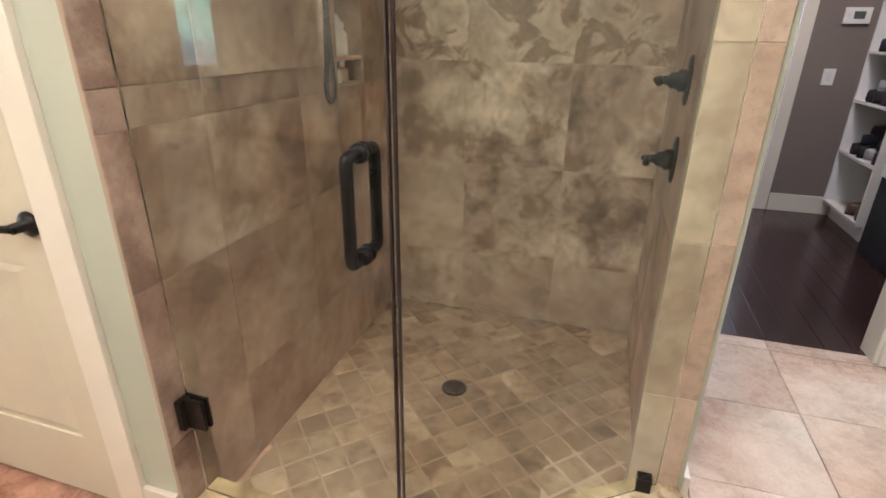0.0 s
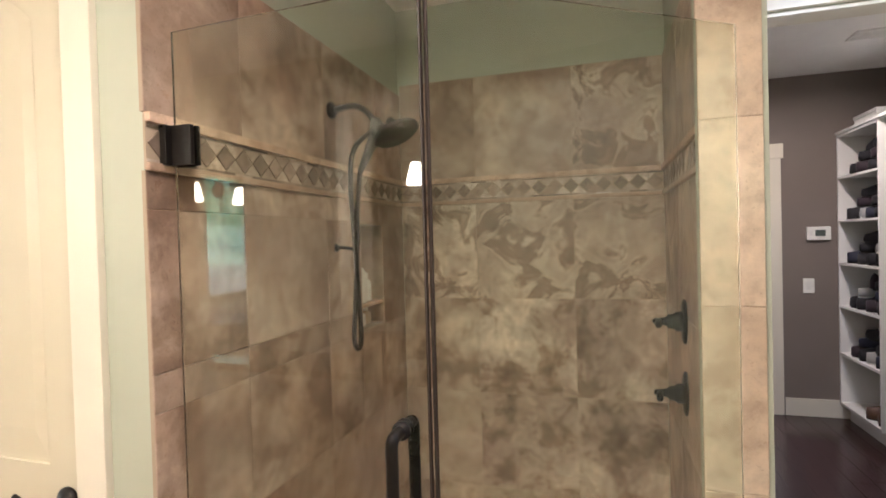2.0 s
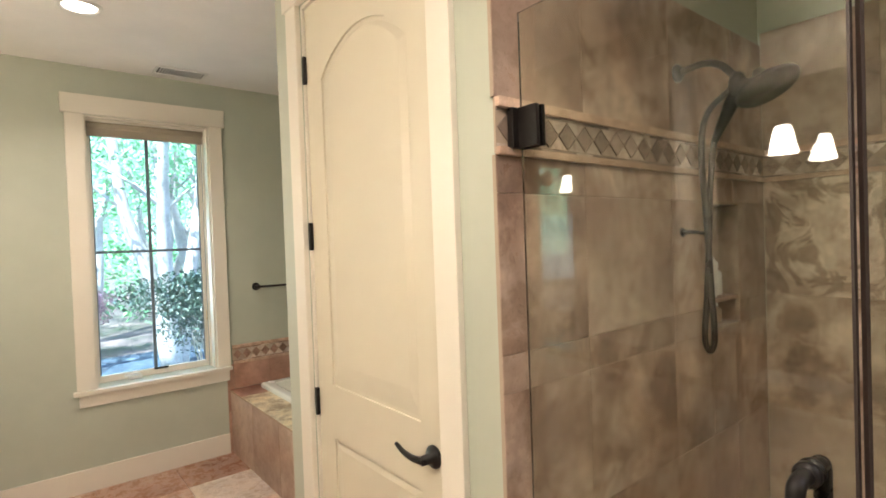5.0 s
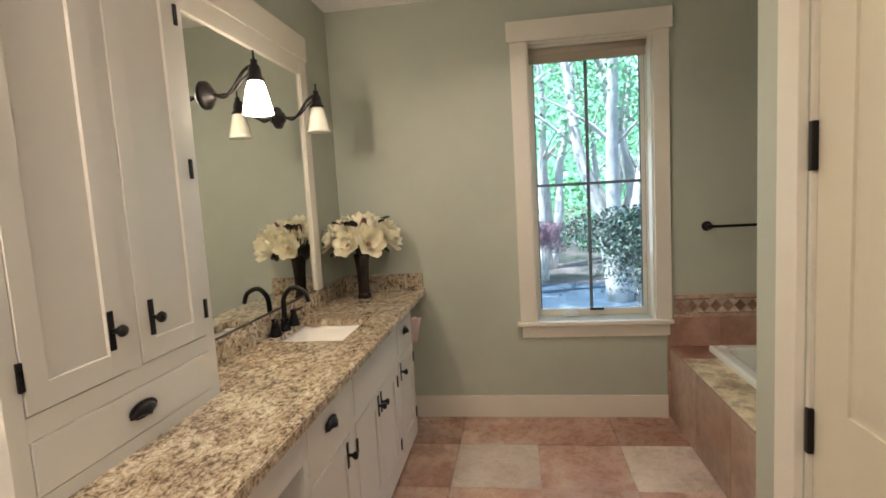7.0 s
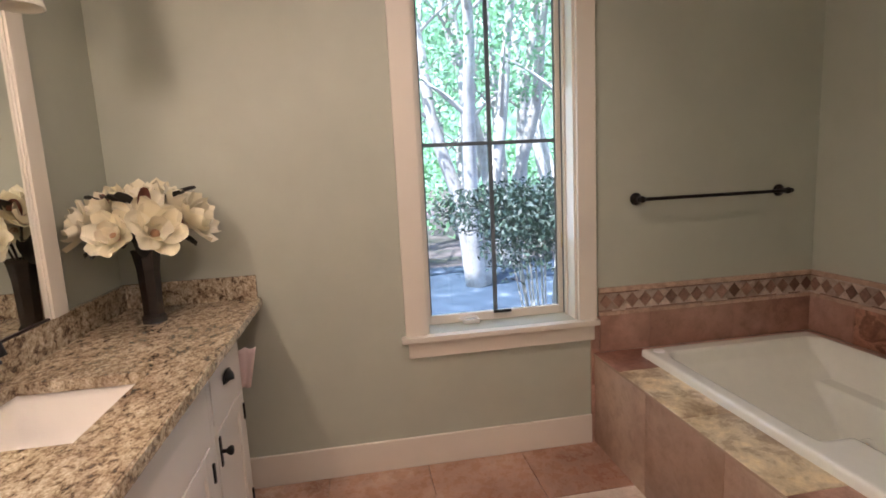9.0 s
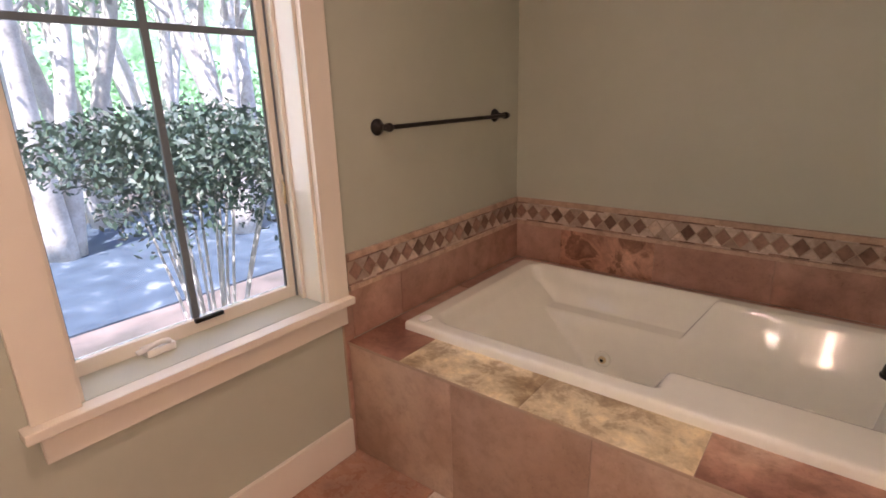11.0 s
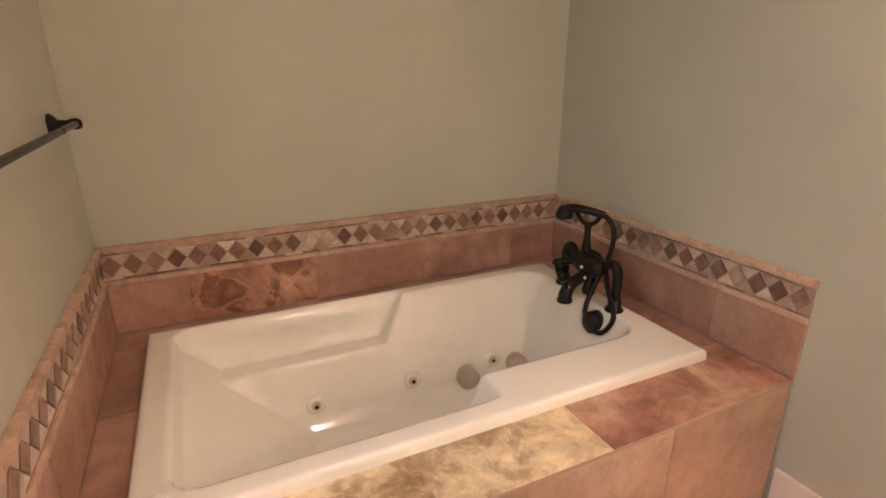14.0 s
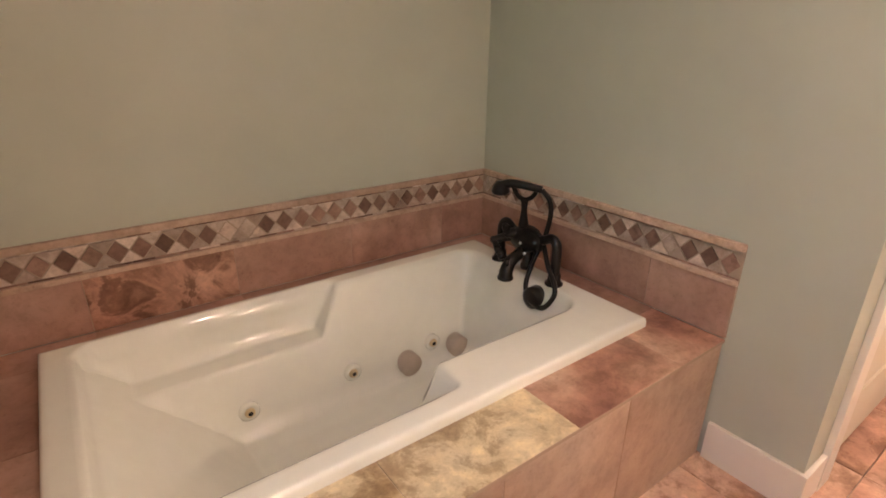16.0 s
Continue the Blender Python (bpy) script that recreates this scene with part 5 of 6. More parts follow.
def shower_head():
    s = thing("wall_shower", "oil-rubbed bronze shower head with hand shower on the tiled wall", "shower head")
    x, y, z = XL, 1.81, 2.018
    part("flange", lathe([(0.0, 0), (0.030, 0.0), (0.030, 0.008), (0.018, 0.018), (0.0, 0.02)], (x, y, z), "x", 24), BRONZE, s, "", True)
    part("arm", tube([(x + 0.01, y, z), (x + 0.085, y + 0.003, z + 0.010), (x + 0.135, y + 0.006, z - 0.008), (x + 0.172, y + 0.008, z - 0.050)], 0.0115, 14), BRONZE, s, "", True)
    part("diverter", lathe([(0.0, -0.040), (0.017, -0.036), (0.023, -0.018), (0.025, 0.010), (0.016, 0.032), (0.0, 0.036)], (x + 0.180, y + 0.008, z - 0.076), "z", 20), BRONZE, s, "", True)
    hd = part("head", lathe([(0.0, 0.0), (0.084, 0.0), (0.090, 0.006), (0.088, 0.014), (0.056, 0.032), (0.022, 0.048), (0.016, 0.07), (0.0, 0.072)], (0, 0, 0), "z", 32), BRONZE, s, "", True)
    hd.matrix_local = Matrix.Translation((x + 0.272, y - 0.02, z - 0.118)) @ Vector((-0.45, 0.10, 0.88)).to_track_quat("Z", "Y").to_matrix().to_4x4() @ Matrix.Scale(0.96, 4)
    part("neck", tube([(x + 0.182, y + 0.008, z - 0.080), (x + 0.215, y + 0.006, z - 0.088), (x + 0.252, y - 0.008, z - 0.086)], 0.021, 14), BRONZE, s, "", True)
    part("wand", tube([(x + 0.180, y + 0.012, z - 0.090), (x + 0.150, y + 0.014, z - 0.150), (x + 0.108, y + 0.012, z - 0.235)], lambda k: 0.022 - 0.009 * abs(2 * k - 0.7), 14), BRONZE, s, "", True)
    part("hose", tube([(x + 0.108, y + 0.012, z - 0.230), (x + 0.092, y + 0.014, z - 0.36), (x + 0.084, y + 0.014, z - 0.53), (x + 0.072, y + 0.012, z - 0.74), (x + 0.066, y + 0.008, z - 0.855), (x + 0.082, y + 0.004, z - 0.893), (x + 0.099, y + 0.0, z - 0.850),
        (x + 0.094, y - 0.003, z - 0.70), (x + 0.086, y - 0.003, z - 0.50), (x + 0.074, y - 0.002, z - 0.27), (x + 0.092, y + 0.002, z - 0.150), (x + 0.165, y + 0.006, z - 0.085)], 0.0095, 10), BRONZE, s, "dark metal hose", True)
    br = part("hose_guide", tube([(x + 0.002, y + 0.012, z - 0.515), (x + 0.04, y + 0.012, z - 0.515), (x + 0.084, y + 0.012, z - 0.524)], 0.006, 10), BRONZE, s, "small bronze hose guide", True)
    part("guide_foot", lathe([(0.0, 0), (0.016, 0.0), (0.014, 0.006), (0.0, 0.007)], (x, y + 0.012, z - 0.515), "x", 16), BRONZE, br, "", True)


shower_head()


def valve(z):
    v = thing("shower_valve", "oil-rubbed bronze shower valve with a lever on the tiled wall", "shower valve", group="shower valves")
    x, y = XR, 1.985
    pl = part("plate", lathe([(0.0, 0), (0.060, 0.0), (0.062, -0.005), (0.054, -0.011), (0.0, -0.012)], (0, 0, 0), "x", 28), BRONZE, v, "", True)
    pl.matrix_local = pose(x, y, z) @ Matrix.Diagonal((1, 0.75, 1.25, 1))
    part("bonnet", lathe([(0.0, 0), (0.034, -0.010), (0.034, -0.03), (0.026, -0.038), (0.024, -0.055), (0.014, -0.064), (0.012, -0.085), (0.0, -0.086)], (x, y, z), "x", 22), BRONZE, v, "", True)
    part("lever", tube([(x - 0.082, y, z), (x - 0.090, y - 0.03, z + 0.006), (x - 0.092, y - 0.062, z - 0.004)], lambda k: 0.008 + 0.003 * k, 10), BRONZE, v, "", True)
    part("finial", lathe([(0.0, 0.0), (0.010, -0.002), (0.012, -0.014), (0.006, -0.022), (0.0, -0.024)], (x - 0.082, y, z), "x", 16), BRONZE, v, "", True)


valve(1.222)
valve(0.975)
drain = thing("floor_drain", "round dark bronze drain in the shower floor", "drain")
part("ring", lathe([(0.0, 0.0), (0.052, 0.0), (0.052, 0.004), (0.040, 0.005), (0.038, 0.002), (0.0, 0.002)], (-0.655, 1.85, 0.001), "z", 32), BRONZE, drain, "", True)
part("grate", boxes(*[(-0.655 - w, 1.85 + o - 0.002, 0.002, -0.655 + w, 1.85 + o + 0.002, 0.0055) for o, w in ((-0.026, 0.024), (-0.013, 0.033), (0.0, 0.036), (0.013, 0.033), (0.026, 0.024))]), BRONZE, drain)


# niche lining, its shelf and the bottles
niche = structure(new("niche"), "tiled niche in the shower wall")
part("lining", boxes((XL - 0.130, NY0, NZ0, XL - 0.001, NY0 + 0.008, NZ1), (XL - 0.130, NY1 - 0.008, NZ0, XL - 0.001, NY1, NZ1), (XL - 0.130, NY0 + 0.008, NZ0, XL + 0.004, NY1 - 0.008, NZ0 + 0.010), (XL - 0.130, NY0 + 0.008, NZ1 - 0.01, XL - 0.001, NY1 - 0.008, NZ1),
    (XL - 0.130, NY0 + 0.008, NZ0 + 0.01, XL - 0.122, NY1 - 0.008, NZ1 - 0.01)), STONE_WALL, niche)
part("shelf", boxes((XL - 0.121, NY0 + 0.008, 1.245, XL - 0.004, NY1 - 0.008, 1.260), bevel=0.002), STONE_PALE, niche)


def bottle(y, z, r, h, mat, label, pump=False):
    b = thing("bottle", label, "bottle", group="niche bottles")
    x = XL - 0.065
    part("body", lathe([(0.0, 0), (r, 0.0), (r * 1.03, 0.01), (r, h * 0.78), (r * 0.75, h * 0.9), (r * 0.42, h * 0.94), (r * 0.42, h), (0.0, h)], (x, y, z), "z", 20), mat, b, "", True)
    part("cap", lathe([(0.0, 0), (r * 0.5, 0.0), (r * 0.5, 0.022), (r * 0.3, 0.026), (0.0, 0.026)], (x, y, z + h), "z", 16), PLASTIC if not pump else BRONZE, b, "", True)


bottle(2.105, NZ0 + 0.010, 0.036, 0.062, PLASTIC, "white plastic shampoo bottle in the niche")
bottle(2.19, NZ0 + 0.010, 0.024, 0.058, plain("tan_bottle", (0.5, 0.38, 0.26), 0.35), "tan plastic bottle in the niche")
bottle(2.115, 1.260, 0.040, 0.165, PLASTIC, "white plastic bottle in the niche", True)
bottle(2.200, 1.260, 0.024, 0.10, PLASTIC, "small white plastic bottle in the tiled niche")


# ---- ceiling fittings ----
def can_light(x, y, on, z=ZC):
    c = thing("recessed_light", "round recessed ceiling light, lit, one of two known and two added" if on else "round recessed ceiling light, off", "ceiling light", group="recessed lights")
    bm = bmesh.new()
    n = 36
    rings = [[bm.verts.new((x + r * math.cos(2 * math.pi * i / n), y + r * math.sin(2 * math.pi * i / n), z + h)) for i in range(n)] for r, h in ((0.098, -0.001), (0.096, -0.007), (0.078, -0.010), (0.072, -0.002))]
    for a, b in zip(rings, rings[1:]):
        for i in range(n):
            bm.faces.new((a[i], a[(i + 1) % n], b[(i + 1) % n], b[i]))
    part("trim_ring", bm, PLASTIC, c, "white trim ring", True)
    part("lens", lathe([(0.0, -0.001), (0.072, -0.001), (0.070, -0.004), (0.0, -0.005)], (x, y, z), "z", 32), CANLIT if on else CANOFF, c, "", True)


# the last two fittings are added to go with their fill lamps
for x, y, _ in CANS_AND_FILLS:
    can_light(x, y, True)
can_light(-0.59, 2.17, False)


def vent(x0, y0, x1, y1, z, name="ceiling_vent"):
    v = thing(name, "white slotted ceiling air vent", "vent", group="ceiling vents")
    # dark plate drawn in place of the shaded duct behind the slats
    part("backing", boxes((x0 + 0.012, y0 + 0.012, z - 0.004, x1 - 0.012, y1 - 0.012, z - 0.0005)), DARKC, v)
    part("frame", boxes((x0, y0, z - 0.010, x0 + 0.016, y1, z - 0.0005), (x1 - 0.016, y0, z - 0.010, x1, y1, z - 0.0005), (x0 + 0.016, y0, z - 0.010, x1 - 0.016, y0 + 0.016, z - 0.0005), (x0 + 0.016, y1 - 0.016, z - 0.010, x1 - 0.016, y1, z - 0.0005), bevel=0.002), PLASTIC, v)
    n = int((y1 - y0) / 0.016)
    for i in range(2, n):
        y = y0 + i * (y1 - y0) / n
        if abs(y - (y0 + y1) / 2) < 0.008:
            continue
        part("slat", boxes((x0 + 0.017, y - 0.003, z - 0.009, x1 - 0.017, y + 0.003, z - 0.0035)), PLASTIC, v)


vent(-4.21, 0.84, -4.05, 1.15, ZC)
vent(1.35, 4.0, 1.70, 4.18, 2.78)


# ---- closet contents ----
def shoe_shelves():
    x0, x1, y0, y1, zb, zt = 1.58, 2.07, 4.30, YK - 0.017, 0.12, 2.27
    u = thing("shoe_shelf", "tall white shelf unit with shoes in a dark closet", "shelf")
    part("side", boxes((x0, y0, zb, x1, y0 + 0.018, zt), bevel=0.001), SHELFW, u)
    part("side", boxes((x0, y1 - 0.018, zb, x1, y1, zt), bevel=0.001), SHELFW, u)
    part("back", boxes((x1 - 0.008, y0 + 0.018, zb, x1, y1 - 0.018, zt)), SHELFW, u)
    zs = [0.12, 0.52, 0.90, 1.24, 1.58, 1.92, 2.25]
    for z in zs:
        part("shelf", boxes((x0 + 0.001, y0 + 0.018, z, x1 - 0.008, y1 - 0.018, z + 0.018), bevel=0.001), SHELFW, u)
    part("top", boxes((x0 - 0.01, 2.75, zt + 0.001, x1 + 0.005, y1, zt + 0.022), bevel=0.001), SHELFW, u)
    part("pedestal", boxes((x0 + 0.06, y0 + 0.03, 0, x1, y1 - 0.03, zb)), SHELFW, u)
    return x0, y0, y1, zs


def shoe(x, y, z, yaw, mat, size=1.0, label="dark shoe on a white shelf", high=0.0):
    s = thing("shoe", label, "shoe", group="shoes on the shelf")
    s.matrix_basis = pose(x, y, z, 0, 0, yaw)
    bm = bmesh.new()
    L, W = 0.26 * size, 0.085 * size
    n, m = 12, 10
    rings = []
    for i in range(n + 1):
        k = i / n
        w = W * 0.5 * (0.62 + 0.5 * math.sin(math.pi * (0.12 + 0.72 * k))) * (0.5 if i in (0, n) else 1)
        h = (0.065 + 0.075 * (1 - k) ** 1.3 + high * max(0, 1 - 2.4 * k)) * size
        ring = []
        for j in range(m):
            a = math.pi * j / (m - 1)
            ring.append(bm.verts.new((L * (k - 0.5), w * math.cos(a), 0.012 + h * math.sin(a) ** 0.7)))
        rings.append(ring)
    for a, b in zip(rings, rings[1:]):
        for j in range(m - 1):
            bm.faces.new((a[j], a[j + 1], b[j + 1], b[j]))
        bm.faces.new((a[0], b[0], b[-1], a[-1]))
    bm.faces.new(rings[0])
    bm.faces.new(rings[-1])
    part("upper", bm, mat, s, "", True)
    pts = []
    for i in range(20):
        a = 2 * math.pi * i / 20
        pts.append((L * 0.51 * math.cos(a), W * 0.5 * math.sin(a) * (1.0 + 0.12 * math.cos(a))))
    part("sole", prism(pts, 0.0, 0.016, "z"), PLASTIC if mat is mats[3] else BRONZE, s)


sx0, sy0, sy1, szs = shoe_shelves()
rng = random.Random(9)
mats = [DARKC, DARKC, plain("navy_canvas", (0.018, 0.02, 0.04), 0.7), plain("grey_canvas", (0.35, 0.34, 0.34), 0.7), DARKC, plain("plum_suede", (0.03, 0.018, 0.026), 0.8), DARKC]
for i, z in enumerate(szs[:-1]):
    for j in range(4 if i else 2):
        mt = mats[(i * 2 + j) % len(mats)] if i else plain("brown_leather", (0.10, 0.05, 0.03), 0.45)
        shoe(sx0 + 0.16, sy0 + 0.09 + j * 0.135, z + 0.0185, 180 + rng.uniform(-14, 14), mt, rng.uniform(1.0, 1.15), ("brown" if not i else "dark") + " shoe on a white closet shelf", rng.choice([0.0, 0.0, 0.06]) if i else 0.0)
for i, z in enumerate(szs[1:-1]):
    for j in range(2):
        shoe(sx0 + 0.13, sy0 + 0.12 + j * 0.20, z + 0.175, 90 + rng.uniform(-40, 40), mats[(i + j + 3) % len(mats)], 0.85, "dark shoe piled on other shoes on a closet shelf")
        shoe(sx0 + 0.15, sy0 + 0.16 + j * 0.22, z + 0.105, 180 + rng.uniform(-25, 25), mats[(i + j + 1) % len(mats)], 0.9, "dark shoe piled on other shoes on a closet shelf")

gift = thing("gift_bag", "turquoise patterned box with a pink square on the closet shelf", "box")
part("body", boxes((1.70, 4.28, 2.293, 2.00, 4.46, 2.62), bevel=0.004), plain("turquoise_card", (0.36, 0.66, 0.76), 0.5, 0, 0.3), gift)
part("patch", boxes((1.745, 4.276, 2.41, 1.845, 4.281, 2.52)), plain("pink_card", (0.72, 0.08, 0.25), 0.5), gift, "pink square patch")
white_box = thing("storage_box", "low white cardboard box on the closet shelf", "box")
part("base", boxes((1.68, 4.55, 2.293, 1.98, 4.90, 2.37), bevel=0.003), PLASTIC, white_box)
part("lid", boxes((1.675, 4.545, 2.3705, 1.985, 4.905, 2.395), bevel=0.003), CLOTH, white_box)


def hamper():
    x0, x1, y0, y1, h = 1.55, 1.95, 3.72, 4.10, 0.60
    b = thing("laundry_hamper", "black woven laundry hamper with a white liner", "hamper")
    bm = bmesh.new()
    rows = 26
    for i in range(rows):
        z = 0.005 + i * (h - 0.02) / rows
        k = 0.03 * (1 - i / rows)
        box(bm, x0 + k, y0 + k, z, x1 - k, y1 - k, z + (h - 0.02) / rows * 0.78)
    part("weave", bm, WICKER, b)
    bm = bmesh.new()
    for i in range(14):
        for (ax, ay, dx, dy) in ((x0, y0, 1, 0), (x0, y0, 0, 1)):
            px, py = ax + dx * (0.03 + i * 0.026), ay + dy * (0.03 + i * 0.026)
            box(bm, px - 0.004 * (1 if dx else 0.6), py - 0.004, 0.005, px + 0.006, py + 0.006, h - 0.02)
    part("upright_weave", bm, WICKER, b)
    part("liner", boxes((x0 - 0.008, y0 - 0.008, h - 0.07, x1 + 0.008, y1 + 0.008, h), bevel=0.006), CLOTH, b, "white cloth liner")
    part("lid", boxes((x0 - 0.004, y0 - 0.004, h + 0.001, x1 + 0.004, y1 + 0.004, h + 0.03), bevel=0.008), WICKER, b, "dark woven lid")


hamper()
thermo = thing("thermostat", "white wall thermostat with a grey screen", "thermostat")
part("body", boxes((1.365, YK - 0.024, 1.440, 1.535, YK, 1.550), bevel=0.010), PLASTIC, thermo)
part("screen", boxes((1.425, YK - 0.027, 1.473, 1.495, YK - 0.0242, 1.523)), plain("lcd_grey", (0.10, 0.12, 0.11), 0.2), thermo, "dark grey screen")
part("button", boxes((1.385, YK - 0.027, 1.480, 1.405, YK - 0.0242, 1.515), bevel=0.001), CLOTH, thermo)
switch = thing("light_switch", "white light switch on the brown wall", "light switch")
part("plate", boxes((1.34, YK - 0.007, 1.01, 1.42, YK, 1.13), bevel=0.003), PLASTIC, switch)
part("rocker", boxes((1.363, YK - 0.012, 1.038, 1.397, YK - 0.0072, 1.102), bevel=0.002), CLOTH, switch)
far_door = structure(new("door_2"), "white door ajar beyond the closet")
leaf = part("leaf", boxes((0, 0, 0.01, 0.72, 0.036, KZ - 0.01), bevel=0.003), SHELFW, far_door)
far_door.matrix_basis = pose(KX0 + 0.02, YK + 0.13, 0, 0, 0, 62)


# ---- outside ----
GREEN_A = leaf_mat("tree_leaves", (0.10, 0.34, 0.12), (0.34, 0.66, 0.36))
GREEN_B = leaf_mat("shrub_leaves", (0.012, 0.034, 0.022), (0.075, 0.13, 0.09))
BARK = travertine("pale_bark", [(0.3, (0.58, 0.53, 0.48)), (0.7, (0.82, 0.78, 0.74))], 0.4, 0.8, 5)


def ground_mat(t, b):
    v = coords(t).outputs[0]
    n = noise_tex(t, v, 0.8, 6)
    t.links.new(ramp(t, n.outputs["Fac"], [(0.35, (0.04, 0.055, 0.03)), (0.5, (0.11, 0.09, 0.08)), (0.65, (0.24, 0.18, 0.16))]).outputs[0], b.inputs["Base Color"])
    b.inputs["Roughness"].default_value = 0.9


def skylit_drive_mat(t, b):
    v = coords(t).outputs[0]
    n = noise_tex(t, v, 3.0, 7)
    # blue of skylit shade put into the asphalt's colour, with paler patches
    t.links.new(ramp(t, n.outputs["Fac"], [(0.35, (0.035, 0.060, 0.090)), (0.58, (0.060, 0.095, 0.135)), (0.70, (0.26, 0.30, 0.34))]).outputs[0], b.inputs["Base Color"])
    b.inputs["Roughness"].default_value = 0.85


structure(link("ground", boxes((-400, -300, -0.9, -4.56, 300, -0.7)), material("ground", ground_mat)), "leafy ground under the trees")
structure(link("drive", boxes((-13.0, -30, -0.699, -8.2, 30, -0.68)), material("driveway", skylit_drive_mat)), "driveway coloured blue as in skylit shade, with paler patches")


def leaf_cloud(bm, rng, centre, radii, count, size):
    for _ in range(count):
        d = Vector((rng.gauss(0, 1), rng.gauss(0, 1), rng.gauss(0, 1))).normalized() * rng.random() ** 0.4
        p = Vector(centre) + Vector((d.x * radii[0], d.y * radii[1], d.z * radii[2]))
        a = Vector((rng.uniform(-1, 1), rng.uniform(-1, 1), rng.uniform(-1, 1))).normalized()
        b = a.orthogonal().normalized()
        s = size * rng.uniform(0.6, 1.3)
        q = [p - a * s, p + b * s * 0.45, p + a * s, p - b * s * 0.45]
        bm.faces.new([bm.verts.new(v) for v in q])


def crape_tree(x, y, seed, height=7.0):
    rng = random.Random(seed)
    tr = thing("tree", "pale barked multi-stemmed tree with light green leaves", "tree", group="trees outside the window")
    bm, crown = bmesh.new(), bmesh.new()
    for s in range(4):
        a = 2 * math.pi * s / 4 + rng.uniform(-0.4, 0.4)
        lean = rng.uniform(0.10, 0.26)
        pts = [(x + 0.08 * math.cos(a), y + 0.08 * math.sin(a), -0.72)]
        for k in range(1, 6):
            h = height * k / 5
            pts.append((x + lean * h * math.cos(a) + rng.uniform(-0.1, 0.1), y + lean * h * math.sin(a) + rng.uniform(-0.1, 0.1), -0.7 + h))
        tube(pts, lambda k: 0.15 * (1 - 0.78 * k), 10, bm, 4)
        for k in (2, 3, 4):
            for _ in range(2):
                b = rng.uniform(0, 2 * math.pi)
                p = Vector(pts[k])
                e = p + Vector((math.cos(b), math.sin(b), 0.7)) * rng.uniform(0.8, 1.5)
                tube([p, (p + e) / 2 + Vector((0, 0, 0.1)), e], lambda q: 0.042 * (1 - 0.8 * q), 6, bm, 3)
                leaf_cloud(crown, rng, e, (0.85, 0.85, 0.55), 105, 0.052)
    part("trunk", bm, BARK, tr, "pale smooth bark", True)
    part("crown", crown, GREEN_A, tr, "light green leaves")


for x, y, s in ((-11.0, 2.25, 1), (-12.5, 3.3, 2), (-11.5, -0.4, 3), (-15.5, 1.2, 4), (-14.5, 5.2, 5), (-17.5, 3.3, 6), (-10.2, 4.4, 7)):
    crape_tree(x, y, s, 6.5 + (s % 3) * 0.8)


def shrub(x, y, seed, leaves, drop=0.0, label="dark leaved round shrub with thin pale stems", fill=0):
    rng = random.Random(seed)
    sh = thing("shrub", label, "shrub")
    bm, lv = bmesh.new(), bmesh.new()
    for i in range(16):
        a = 2 * math.pi * i / 16
        r = rng.uniform(0.15, 0.55)
        top = (x + r * math.cos(a), y + r * math.sin(a), rng.uniform(0.7, 1.1) + drop)
        tube([(x + 0.12 * math.cos(a), y + 0.12 * math.sin(a), -0.72), (x + 0.5 * r * math.cos(a), y + 0.5 * r * math.sin(a), 0.0), top], lambda k: 0.016 * (1 - 0.6 * k), 6, bm, 4)
        leaf_cloud(lv, rng, top, (0.30, 0.30, 0.26), 260, 0.024)
    leaf_cloud(lv, rng, (x, y - 0.1, 1.05 + drop), (0.70, 0.85, 0.25), 4200, 0.024)
    if fill:
        leaf_cloud(lv, rng, (x, y, 0.42 + drop), (0.62, 0.75, 0.55), fill, 0.026)
    part("stems", bm, BARK, sh, "thin pale stems", True)
    part("foliage", lv, leaves, sh, "small leaves")


shrub(-6.15, 1.70, 11, GREEN_B)
shrub(-5.95, 2.95, 13, GREEN_B, -0.10, fill=1600)
shrub(-6.3, 4.6, 14, GREEN_B, -0.1, fill=900)
shrub(-13.4, 0.95, 12, leaf_mat("pink_blooms", (0.16, 0.10, 0.10), (0.60, 0.30, 0.40)), -0.55, "low shrub covered with pink blossom")


rng = random.Random(21)
bm = bmesh.new()
for k in range(26):
    leaf_cloud(bm, rng, (rng.uniform(-24, -17), rng.uniform(-3, 12), rng.uniform(0.0, 2.0)), (1.3, 1.5, 0.9), 230, 0.10)
tagged(link("understory", bm, GREEN_A), "light green bushes under the trees", "bushes", "", "stuff")


def glowing_woods(t, b):
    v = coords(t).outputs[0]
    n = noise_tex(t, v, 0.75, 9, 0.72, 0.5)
    # the woods' sunlit brightness is this colour, emitted by the backdrop itself
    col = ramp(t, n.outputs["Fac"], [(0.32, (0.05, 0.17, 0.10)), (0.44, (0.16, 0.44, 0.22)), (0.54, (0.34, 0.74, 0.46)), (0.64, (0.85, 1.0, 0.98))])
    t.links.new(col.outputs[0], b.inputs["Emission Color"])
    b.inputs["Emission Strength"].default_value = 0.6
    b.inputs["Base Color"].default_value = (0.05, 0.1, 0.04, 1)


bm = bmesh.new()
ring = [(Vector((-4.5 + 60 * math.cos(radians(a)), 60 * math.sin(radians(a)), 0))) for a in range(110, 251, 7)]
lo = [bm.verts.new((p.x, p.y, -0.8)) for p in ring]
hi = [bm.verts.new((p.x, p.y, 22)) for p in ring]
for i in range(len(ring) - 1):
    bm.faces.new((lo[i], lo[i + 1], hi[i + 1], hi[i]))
structure(link("backdrop", bm, material("glowing_woods", glowing_woods)), "glowing backdrop of distant woods")


